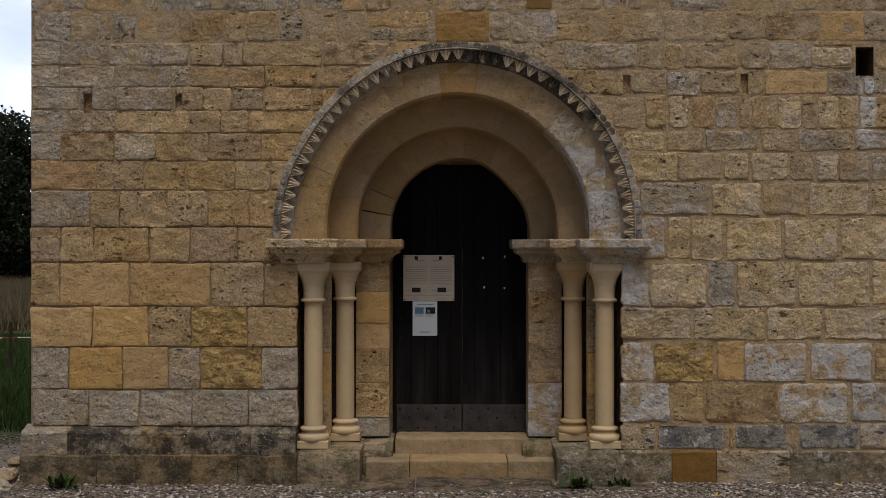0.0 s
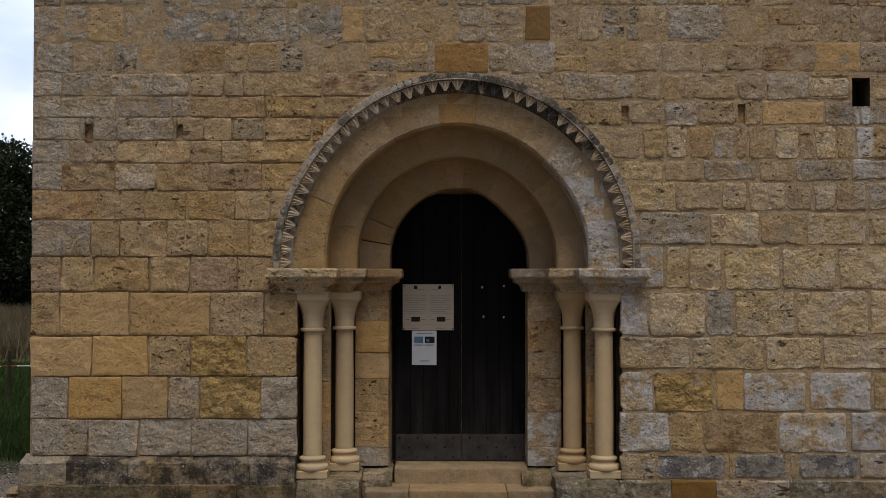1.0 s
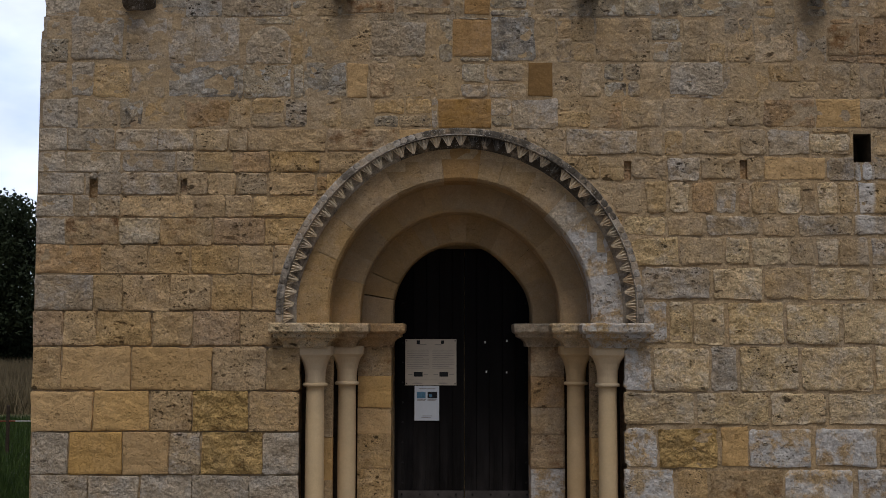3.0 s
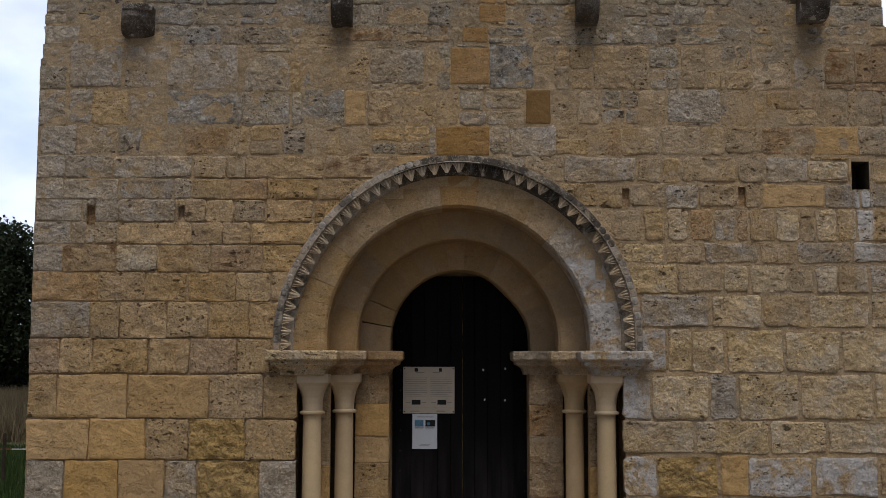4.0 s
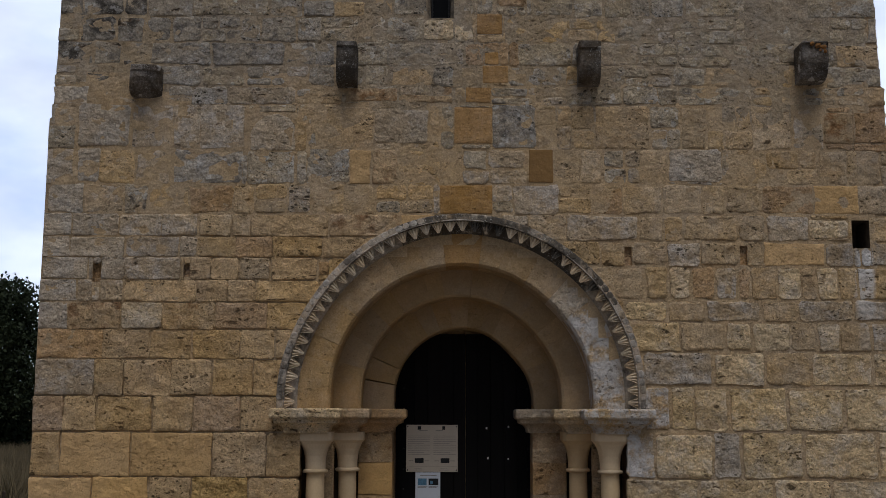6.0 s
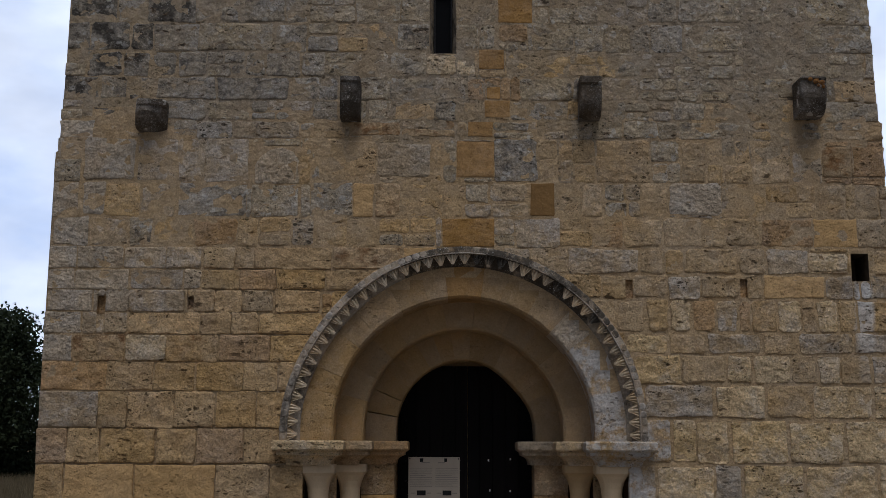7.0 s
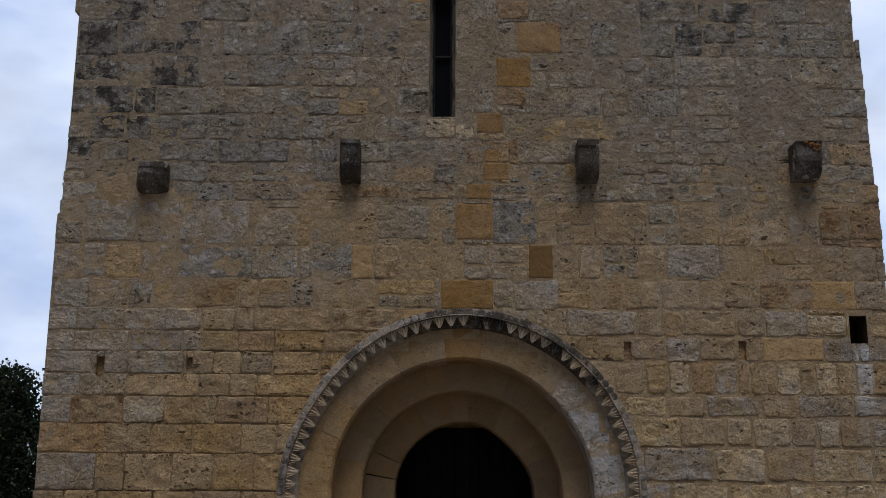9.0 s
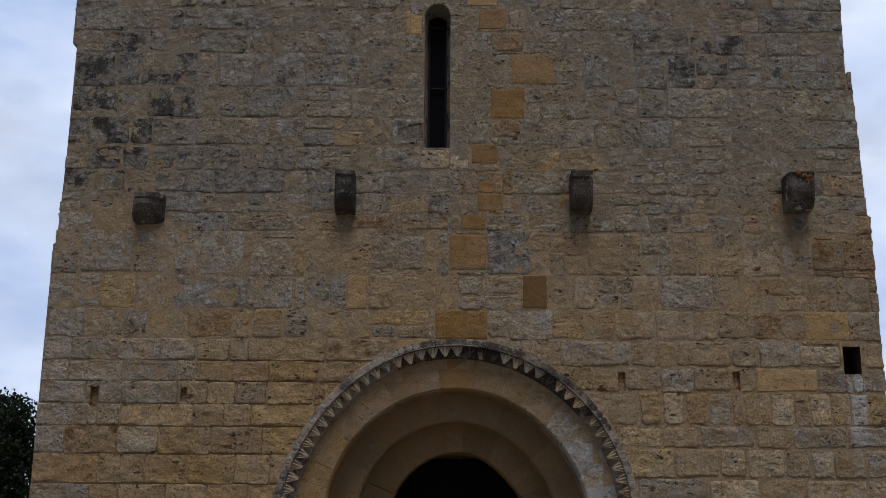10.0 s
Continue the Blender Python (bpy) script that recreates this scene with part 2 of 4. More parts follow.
def door_mat():
    m, nt, b = nodes_of("black stained oak", 0.8)
    b.inputs["Specular IOR Level"].default_value = 0.12
    pos = nt.nodes.new("ShaderNodeNewGeometry").outputs["Position"]
    rnd = nt.nodes.new("ShaderNodeObjectInfo").outputs["Random"]
    grain = noise_tex(nt, pos, 30, 8, 0.65, (1, 1, 0.06))
    col = mix(nt, span(nt, grain, 0.3, 0.7), (0.0018, 0.0017, 0.0021), (0.0055, 0.005, 0.006))
    wear = noise_tex(nt, pos, 5, 8, 0.7, (1, 1, 0.25))
    col = mix(nt, span(nt, wear, 0.5, 0.7, 0, 0.3), col, (0.014, 0.013, 0.013))
    col = mix(nt, span(nt, rnd, 0, 1, 0, 0.3), col, (0.015, 0.012, 0.010))
    xyz = nt.nodes.new("ShaderNodeSeparateXYZ")
    nt.links.new(pos, xyz.inputs[0])
    splash = maths(nt, "MULTIPLY", span(nt, xyz.outputs[2], 1.25, 0.45), span(nt, noise_tex(nt, pos, 7, 8, 0.7, (1, 1, 0.12)), 0.42, 0.68))
    col = mix(nt, maths(nt, "MULTIPLY", splash, 0.75), col, (0.05, 0.045, 0.045))
    nt.links.new(col, b.inputs["Base Color"])
    bump(nt, b, grain, 0.5, 0.004)
    return m


def plain_mat(name, c, rough=0.7, var=0.25, scale=20, metal=0.0):
    m, nt, b = nodes_of(name, rough, metal)
    pos = nt.nodes.new("ShaderNodeNewGeometry").outputs["Position"]
    n = noise_tex(nt, pos, scale, 8, 0.65)
    nt.links.new(mix(nt, span(nt, n, 0.3, 0.7), times_col(c, 1 - var), times_col(c, 1 + var)), b.inputs["Base Color"])
    bump(nt, b, n, 0.3, 0.003)
    return m


OAK = door_mat()
KICK = plain_mat("grey painted metal sheet", (0.055, 0.049, 0.047), 0.6, 0.5, 9)
IRON = plain_mat("black iron", (0.012, 0.011, 0.011), 0.6, 0.2)
PAPER = plain_mat("cream printed board", (0.50, 0.44, 0.36), 0.6, 0.05)
SHEET = plain_mat("white printed sheet", (0.62, 0.66, 0.72), 0.5, 0.03)
INK = plain_mat("grey ink", (0.27, 0.25, 0.23), 0.8, 0.1)
BLUE = plain_mat("blue print", (0.10, 0.22, 0.33), 0.7, 0.3, 60)
BLACK = plain_mat("black print", (0.015, 0.016, 0.018), 0.7, 0.3, 60)
WHITE = plain_mat("white scrap", (0.7, 0.7, 0.7), 0.6, 0.1)
# stone whose dark colour carries the shade of the nooks and deep beam hole
DARK = plain_mat("stone darkened for hollow shade", (0.10, 0.075, 0.05), 0.95, 0.3)
LEAD = plain_mat("dark leaded iron", (0.014, 0.014, 0.015), 0.5, 0.2)
GLASS, gnt, gb = nodes_of("dark window glass", 0.5)
gb.inputs["Base Color"].default_value = (0.008, 0.009, 0.011, 1)
gb.inputs["Specular IOR Level"].default_value = 0.04
POSTWOOD = plain_mat("dark weathered post", (0.05, 0.036, 0.026), 0.9, 0.3)
TAPE, tnt, tb = nodes_of("red and white banded cord", 0.6)
txyz = tnt.nodes.new("ShaderNodeSeparateXYZ")
tnt.links.new(tnt.nodes.new("ShaderNodeNewGeometry").outputs["Position"], txyz.inputs[0])
band = maths(tnt, "GREATER_THAN", maths(tnt, "FRACT", maths(tnt, "MULTIPLY", txyz.outputs[0], 1.9), 0), 0.55)
tnt.links.new(mix(tnt, band, (0.72, 0.70, 0.68), (0.30, 0.07, 0.04)), tb.inputs["Base Color"])


def grass_mat(name, a, b2):
    m, nt, b = nodes_of(name, 0.8)
    pos = nt.nodes.new("ShaderNodeNewGeometry").outputs["Position"]
    isl = nt.nodes.new("ShaderNodeNewGeometry").outputs["Random Per Island"]
    col = mix(nt, span(nt, noise_tex(nt, pos, 0.8, 6), 0.35, 0.65), a, b2)
    col = mix(nt, span(nt, isl, 0, 1, 0, 0.6), col, times_col(a, 0.55))
    nt.links.new(col, b.inputs["Base Color"])
    return m


GRASS = grass_mat("green grass", (0.036, 0.072, 0.014), (0.06, 0.095, 0.02))
DRYGRASS = grass_mat("dry tall grass", (0.15, 0.12, 0.07), (0.22, 0.175, 0.10))
LEAFMAT = grass_mat("dark oak leaves", (0.018, 0.030, 0.012), (0.032, 0.044, 0.018))
WEED = grass_mat("weed leaves", (0.05, 0.085, 0.02), (0.08, 0.11, 0.03))
BARK = plain_mat("brown bark", (0.05, 0.04, 0.03), 0.95, 0.4, 8)


def gravel_mat():
    m, nt, b = nodes_of("mixed pale gravel", 0.9)
    isl = nt.nodes.new("ShaderNodeNewGeometry").outputs["Random Per Island"]
    pos = nt.nodes.new("ShaderNodeNewGeometry").outputs["Position"]
    r = nt.nodes.new("ShaderNodeValToRGB")
    r.color_ramp.elements[0].color = (0.055, 0.05, 0.045, 1)
    r.color_ramp.elements[1].color = (0.70, 0.66, 0.60, 1)
    for p, c in ((0.3, (0.11, 0.085, 0.065, 1)), (0.55, (0.24, 0.21, 0.185, 1)), (0.72, (0.31, 0.20, 0.13, 1)), (0.86, (0.45, 0.43, 0.40, 1))):
        r.color_ramp.elements.new(p).color = c
    nt.links.new(isl, r.inputs[0])
    col = mix(nt, span(nt, noise_tex(nt, pos, 120, 4), 0.3, 0.7, 0, 0.4), r.outputs[0], (0.2, 0.17, 0.14))
    nt.links.new(col, b.inputs["Base Color"])
    return m


GRAVEL = gravel_mat()


def ground_mat():
    m, nt, b = nodes_of("meadow and gravel", 0.95)
    pos = nt.nodes.new("ShaderNodeNewGeometry").outputs["Position"]
    xyz = nt.nodes.new("ShaderNodeSeparateXYZ")
    nt.links.new(pos, xyz.inputs[0])
    green = mix(nt, span(nt, noise_tex(nt, pos, 1.5, 8), 0.35, 0.65), (0.04, 0.06, 0.02), (0.08, 0.085, 0.035))
    dry = mix(nt, span(nt, noise_tex(nt, pos, 2, 8), 0.35, 0.65), (0.19, 0.14, 0.07), (0.26, 0.2, 0.11))
    grit = mix(nt, span(nt, noise_tex(nt, pos, 60, 6, 0.8), 0.35, 0.65), (0.10, 0.085, 0.07), (0.36, 0.31, 0.25))
    wob = maths(nt, "MULTIPLY", noise_tex(nt, pos, 1.2, 6), 1.2)
    far = maths(nt, "ADD", xyz.outputs[1], wob)
    col = mix(nt, span(nt, far, 24, 30), green, dry)
    col = mix(nt, span(nt, far, 11.0, 11.5), grit, col)
    nt.links.new(col, b.inputs["Base Color"])
    bump(nt, b, noise_tex(nt, pos, 50, 6, 0.8), 0.8, 0.02)
    return m


GROUND = ground_mat()

# ---- helpers for meshes ----


def mesh_of(name, bm, mat, smooth=False):
    me = bpy.data.meshes.new(name)
    bmesh.ops.recalc_face_normals(bm, faces=bm.faces)
    bm.to_mesh(me)
    bm.free()
    if mat:
        me.materials.append(mat)
    if smooth:
        for p in me.polygons:
            p.use_smooth = True
    return me


def part(name, bm, mat, parent, label="", smooth=False):
    ob = new(name, mesh_of(name, bm, mat, smooth))
    ob.parent = parent
    if label:
        ob["label"] = label
    return ob


def thing(name, label, category, group="", kind="", at=(0, 0, 0)):
    ob = new(name)
    ob.location = at
    return tagged(ob, label, category, group, kind)


def add_box(bm, x0, x1, y0, y1, z0, z1, bev=0.0, jit=0.0):
    vs = [bm.verts.new((x + random.uniform(-jit, jit), y + random.uniform(-jit, jit), z + random.uniform(-jit, jit))) for x in (x0, x1) for y in (y0, y1) for z in (z0, z1)]
    fs = [bm.faces.new([vs[i] for i in f]) for f in ((0, 1, 3, 2), (4, 6, 7, 5), (0, 4, 5, 1), (2, 3, 7, 6), (0, 2, 6, 4), (1, 5, 7, 3))]
    if bev:
        es = list({e for f in fs for e in f.edges})
        bmesh.ops.bevel(bm, geom=es, offset=bev, segments=2, affect="EDGES", profile=0.6)
    return bm


def box(x0, x1, y0, y1, z0, z1, bev=0.0, jit=0.0):
    return add_box(bmesh.new(), x0, x1, y0, y1, z0, z1, bev, jit)


def loft(rings, closed=True, cap=True):
    """Faces between rings of points."""
    bm = bmesh.new()
    rows = [[bm.verts.new(p) for p in r] for r in rings]
    n = len(rows[0])
    for a, b in zip(rows, rows[1:]):
        for i in range(n if closed else n - 1):
            j = (i + 1) % n
            bm.faces.new((a[i], a[j], b[j], b[i]))
    if cap:
        bm.faces.new(rows[0])
        bm.faces.new(rows[-1])
    return bm


def lathe(profile, cx, cy, n=28, cap=True):
    return loft([[(cx + r * math.cos(2 * math.pi * i / n), cy + r * math.sin(2 * math.pi * i / n), z) for i in range(n)] for r, z in profile], cap=cap)


# ---- plan of the front ----
FACE = 8.90            # the wall's face
XC, ZC = 0.12, 2.02    # the portal's axis and the arches' centre
SPRING = 1.92          # top of the imposts
R_HOOD, R_HOOD_IN, R1, R2, R3 = 1.437, 1.275, 1.037, 0.815, 0.584
FACE2, FACE3, DOOR_Y = 9.18, 9.46, 9.75
HOLES = [(-2.83, -2.765, 2.91, 3.06), (-2.105, -2.055, 2.955, 3.055), (1.42, 1.478, 3.06, 3.21), (2.345, 2.403, 3.068, 3.222), (3.25, 3.392, 3.205, 3.43)]
WINDOW = (-0.172, 0.052, 5.113, 6.34)
HEAD = (-0.30, 0.18, 6.34, 6.60)


def edge_left(z):
    return -3.245 if z > 6.05 else (-3.225 + 0.025 * (z - 4.26) if z > 4.26 else -3.25)


def edge_right(z):
    return 3.475 if z > 5.77 else (3.55 - 0.025 * (z - 4.54) if z > 4.54 else 3.575)


# ---- structure: ground ----
bm = bmesh.new()
xs = [-900, -300, -100, -40, -20, -10, -6, -4, -2, 0, 2, 4, 6, 10, 20, 40, 100, 300, 900]
ys = [-300, -60, -20, -8, 0, 4, 8, 9, 10, 11, 12, 14, 17, 22, 30, 45, 60, 120, 300, 900, 1800]
grid = [[bm.verts.new((x, y, 0.0 if y < 12 else 0.03 * math.sin(x * 0.7 + y))) for x in xs] for y in ys]
for j in range(len(ys) - 1):
    for i in range(len(xs) - 1):
        bm.faces.new((grid[j][i], grid[j][i + 1], grid[j + 1][i + 1], grid[j + 1][i]))
tagged(new("ground", mesh_of("ground", bm, GROUND)), "gravel at the wall running into green and dry meadow", "ground", kind="structure")

# ---- structure: the tower's core behind the facing ----
wall = thing("wall_front", "weathered tan limestone tower wall of squared blocks", "wall", kind="structure")


def in_void(x, z):
    if abs(x - XC) < 1.285 and z < ZC or math.hypot(x - XC, z - ZC) < 1.22:
        return True
    return WINDOW[0] < x < WINDOW[1] and WINDOW[2] < z < WINDOW[3] + 0.12


def mortar_depth(x, z):
    """Raked joints low down, flush pointing above and towards the other corner."""
    n = noise.noise(Vector((x * 1.3, z * 1.3, 4.0)))
    base = 0.016 if z < 2.1 and x < -1.0 else 0.009 if z < 2.75 and -2.9 < x < -1.0 or z < 3.4 and -2.0 < x < -0.5 else (0.0 if z > 3.2 else (0.003 if x > 1.2 else 0.001))
    return base + 0.004 * n + 0.0025 * noise.noise(Vector((x * 9, z * 9, 1.0)))


def cell_vert(i, j):
    if (i, j) not in verts:
        verts[i, j] = bm.verts.new((cx_lines[i], FACE + mortar_depth(cx_lines[i], cz_lines[j]), cz_lines[j]))
    return verts[i, j]


cx_lines = sorted(set([round(-3.2 + 0.08 * i, 3) for i in range(84)] + [v for h in HOLES + [WINDOW, HEAD] for v in h[:2]]))
cz_lines = sorted(set([round(0.08 * i, 3) for i in range(101)] + [v for h in HOLES + [WINDOW, HEAD] for v in h[2:]]))
for low in (True, False):
    bm, verts = bmesh.new(), {}
    for i in range(len(cx_lines) - 1):
        for j in range(len(cz_lines) - 1):
            x, z = (cx_lines[i] + cx_lines[i + 1]) / 2, (cz_lines[j] + cz_lines[j + 1]) / 2
            if in_void(x, z) or any(h[0] < x < h[1] and h[2] < z < h[3] for h in HOLES) or x > edge_right(z) - 0.03 or (z < 4.5 + 0.9 * noise.noise(Vector((x * 1.5, 9.0, z * 1.5)))) != low:
                continue
            bm.faces.new((cell_vert(i, j), cell_vert(i + 1, j), cell_vert(i + 1, j + 1), cell_vert(i, j + 1)))
    part("mortar", bm, MORTAR if low else MORTAR_GREY, wall, "tan lime mortar between the blocks" if low else "grey weathered mortar over the blocks")
core = bmesh.new()
add_box(core, -3.19, 3.44, 9.80, 14.5, 0.0, 8.0)
add_box(core, -3.19, -1.30, 9.30, 9.80, 0.0, 8.0)
add_box(core, 1.55, 3.44, 9.30, 9.80, 0.0, 8.0)
add_box(core, -1.30, 1.55, 9.30, 9.80, 3.20, 8.0)
part("wall_core", core, MORTAR, wall)
for edge, sgn in ((edge_left, 1), (edge_right, -1)):
    zs = [0.0, 2.1, 4.25, 4.27, 4.53, 4.55, 5.0, 5.4, 5.76, 5.78, 6.04, 6.06, 7.0, 8.0]
    rings = []
    for z in zs:
        x = edge(z) + sgn * 0.005
        rings.append([(x, 8.906, z), (x + sgn * 0.15, 8.906, z), (x + sgn * 0.15, 14.4, z), (x, 14.4, z)])
    part("wall_return", loft(rings), MORTAR, wall, "side face of the tower wall")

# holes left by scaffold beams
for k, (x0, x1, z0, z1) in enumerate(HOLES):
    d = 0.30 if k == 4 else 0.035
    bm = loft([[(x0, y, z0), (x1, y, z0), (x1, y, z1), (x0, y, z1)] for y in (FACE + 0.005, FACE + d)], cap=False)
    bm.verts.ensure_lookup_table()
    bm.faces.new([bm.verts[i] for i in range(4, 8)])
    # the deep hole gets its shade in the colour too
    part("putlog_hole", bm, DARK if k == 4 else TONES["n"], wall, "dark square beam hole" if k == 4 else "shallow square beam hole")

# ---- stones ----


def clip(poly, a, b, c):
    """The part of a convex polygon where a*x + b*z >= c."""
    out = []
    for i, p in enumerate(poly):
        q = poly[(i + 1) % len(poly)]
        dp, dq = a * p[0] + b * p[1] - c, a * q[0] + b * q[1] - c
        if dp >= 0:
            out.append(p)
        if dp * dq < 0:
            t = dp / (dp - dq)
            out.append((p[0] + t * (q[0] - p[0]), p[1] + t * (q[1] - p[1])))
    return out


def area(poly):
    return 0.5 * sum(p[0] * q[1] - q[0] * p[1] for p, q in zip(poly, poly[1:] + poly[:1]))


def stone_bm(poly, face, proud, wear, rough, corner, back=0.05, wave=0.008):
    """A block with rounded, uneven edges and a hewn, weathered face."""
    n = len(poly)
    cx, cz = sum(p[0] for p in poly) / n, sum(p[1] for p in poly) / n
    ring = []
    cutoff = [random.uniform(0.4, 1.6) * corner for _ in poly]
    for i, p in enumerate(poly):
        q = poly[(i + 1) % n]
        l = math.hypot(q[0] - p[0], q[1] - p[1]) or 1
        f0, f1 = min(0.4, cutoff[i] / l), 1 - min(0.4, cutoff[(i + 1) % n] / l)
        m = max(1, int(l * (f1 - f0) / 0.05))
        for j in range(m + 1):
            f = f0 + (f1 - f0) * (j + (random.uniform(-0.25, 0.25) if 0 < j < m else 0)) / m
            w = 0.0 if j in (0, m) else wave * (0.25 + noise.noise(Vector((p[0] + (q[0] - p[0]) * f, 3.0 + 7 * cx, p[1] + (q[1] - p[1]) * f)) * 13)) + random.uniform(-0.15, 0.25) * wear
            ux, uz = (q[1] - p[1]) / l, -(q[0] - p[0]) / l
            ring.append((p[0] + (q[0] - p[0]) * f - ux * w, p[1] + (q[1] - p[1]) * f - uz * w))

    def level(d, frac, y, amp):
        out = []
        for x, z in ring:
            l = math.hypot(cx - x, cz - z)
            k = frac + (1 - frac) * min(0.3, d * random.uniform(0.75, 1.3) / l)
            u, v = x + (cx - x) * k, z + (cz - z) * k
            h = noise.fractal(Vector((u * 7, 1.7, v * 9)), 0.7, 2.1, 5)
            out.append((u, y - amp * h, v))
        return out
    f0 = face - proud
    rings = [[(x, face + back, z) for x, z in ring], [(x, f0 + wear * 0.9, z) for x, z in ring], level(wear * 0.35, 0, f0 + wear * 0.25, rough * 0.3),
             level(wear * 1.0, 0, f0, rough * 0.7), level(wear * 1.5, 0.16, f0, rough), level(0, 0.36, f0, rough), level(0, 0.58, f0, rough), level(0, 0.80, f0, rough)]
    bm = loft(rings, cap=False)
    bm.verts.ensure_lookup_table()
    m = len(ring)
    last = [bm.verts[7 * m + i] for i in range(m)]
    c = bm.verts.new((cx, f0, cz))
    for i in range(m):
        bm.faces.new((last[i], last[(i + 1) % m], c))
    return bm


def lay(x0, x1, z0, z1, tone, parent, joint=0.004, jog=0.022, rise=0.3, soften=1.0, cut=True):
    """Lays one block of a course, cut to the arch, the jambs, the corners and the holes."""
    j = [random.uniform(-jog, jog) for _ in range(4)]
    poly = [(x0 + joint + j[0] * 0.5, z0 + joint + j[1] * rise), (x1 - joint + j[2] * 0.5, z0 + joint + j[3] * rise), (x1 - joint + j[0] * 0.5, z1 - joint + j[2] * rise), (x0 + joint + j[1] * 0.5, z1 - joint + j[3] * rise)]
    zm = (z0 + z1) / 2
    poly = clip(poly, 1, 0, edge_left(zm) + random.uniform(-0.006, 0.006))
    poly = clip(poly, -1, 0, -edge_right(zm) + random.uniform(-0.006, 0.006)) if poly else poly
    if poly and zm > 1.7 and zm < 3.6:
        cx, cz = sum(p[0] for p in poly) / len(poly), sum(p[1] for p in poly) / len(poly)
        if cz > ZC:
            l = math.hypot(cx - XC, cz - ZC)
            a, b = (cx - XC) / l, (cz - ZC) / l
        else:
            a, b = math.copysign(1, cx - XC), 0
        poly = clip(poly, a, b, 1.40 + a * XC + b * ZC)
    polys = [poly]
    for h in HOLES + [WINDOW, HEAD] + (INSERTS if cut else []):
        nxt = []
        for p in polys:
            if len(p) < 3:
                continue
            xa, xb, za, zb = min(q[0] for q in p), max(q[0] for q in p), min(q[1] for q in p), max(q[1] for q in p)
            if xb <= h[0] or xa >= h[1] or zb <= h[2] or za >= h[3]:
                nxt.append(p)
                continue
            l_, r_ = clip(p, -1, 0, -h[0]), clip(p, 1, 0, h[1])
            mid = clip(clip(p, 1, 0, h[0]), -1, 0, -h[1])
            up, dn = clip(mid, 0, 1, h[3]), clip(mid, 0, -1, -h[2])
            nxt += [q for q in (l_, r_, up, dn) if len(q) > 2]
        polys = nxt
    for p in polys:
        if len(p) > 2 and abs(area(p)) > 0.0025:
            soft = {"g": 0.011, "d": 0.011, "w": 0.011, "r": 0.004, "R": 0.004}.get(tone, 0.009) * soften
            proud = random.uniform(0.002, 0.008) if tone not in "rR" else 0.004
            if parent is wall_upper and tone not in "rR":
                proud = random.uniform(-0.0012, 0.0048) if cut else random.uniform(0.003, 0.006)
            corner = 0.006 if tone in "orR" else (0.014 if parent is wall_left else 0.020)
            rough = (1.0 if zm < 3.4 else 0.7) * {"r": 0.0015, "R": 0.001, "o": 0.004, "g": 0.010, "w": 0.009, "d": 0.010, "q": 0.010, "O": 0.018, "p": 0.012, "c": 0.010}.get(tone, 0.009)
            if max(q[0] for q in p) > edge_right(zm) - 0.02 or min(q[0] for q in p) < edge_left(zm) + 0.02:
                corner = 0.008
            part("stone", stone_bm(p, FACE, proud, soft, rough, corner, 0.05, 0.003 if tone in "rR" else (0.008 if parent is wall_left else 0.013)), TONES[tone], parent, smooth=True)


INSERTS = []


def insert(parent, x0, x1, z0, z1, tone, jog=0.010, joint=0.003):
    """A single block let into the courses, which are cut round it."""
    lay(x0, x1, z0, z1, tone, parent, joint, jog, 0.5, 0.6, False)
    INSERTS.append((x0, x1, z0, z1))


def course(parent, z0, z1, joints, tones, joint, jog, rise, soften):
    if parent is wall_upper:
        js, ts = [joints[0]], []
        for a, b, t in zip(joints, joints[1:], tones):
            if b - a > 0.40 and t not in "rRo" and random.random() < 0.55:
                js.append(a + (b - a) * random.uniform(0.35, 0.65))
                ts.append(t if random.random() < 0.6 else random.choice("gkh" if z0 > 4.2 else "bgk"))
            js.append(b)
            ts.append(t)
        joints, tones = js, ts
    for a, b, t in zip(joints, joints[1:], tones):
        if parent is wall_upper and z1 - z0 > 0.15 and t not in "rRo" and random.random() < (0.30 if a > 0.8 else 0.16):
            zs = z0 + (z1 - z0) * random.uniform(0.4, 0.6)
            for za, zb in ((z0, zs), (zs, z1)):
                xm = a + (b - a) * random.uniform(0.35, 0.65) if b - a > 0.27 else b
                lay(a, xm, za, zb, random.choice((t, t, "k")), parent, joint, jog * 0.6, rise, soften)
                if xm < b:
                    lay(xm, b, za, zb, random.choice((t, t, "g")), parent, joint, jog * 0.6, rise, soften)
            continue
        if t in "rR":
            lay(a, b, z0, z1, t, parent, joint, jog * 0.3, rise, soften)
            continue
        lay(a, b, z0, z1, t, parent, joint, jog, rise, soften)


# ---- structure: door jambs, orders and arches ----
portal = thing("portal", "round-arched stepped stone doorway of three plain orders", "doorway", kind="structure")


def arc_ring(r, a, y):
    return (XC + r * math.cos(a), y, ZC + r * math.sin(a))


def settle(a, most):
    """How far an old arch has sunk on its haunch at an angle."""
    return most * math.exp(-((a - 0.76) / 0.44) ** 2)


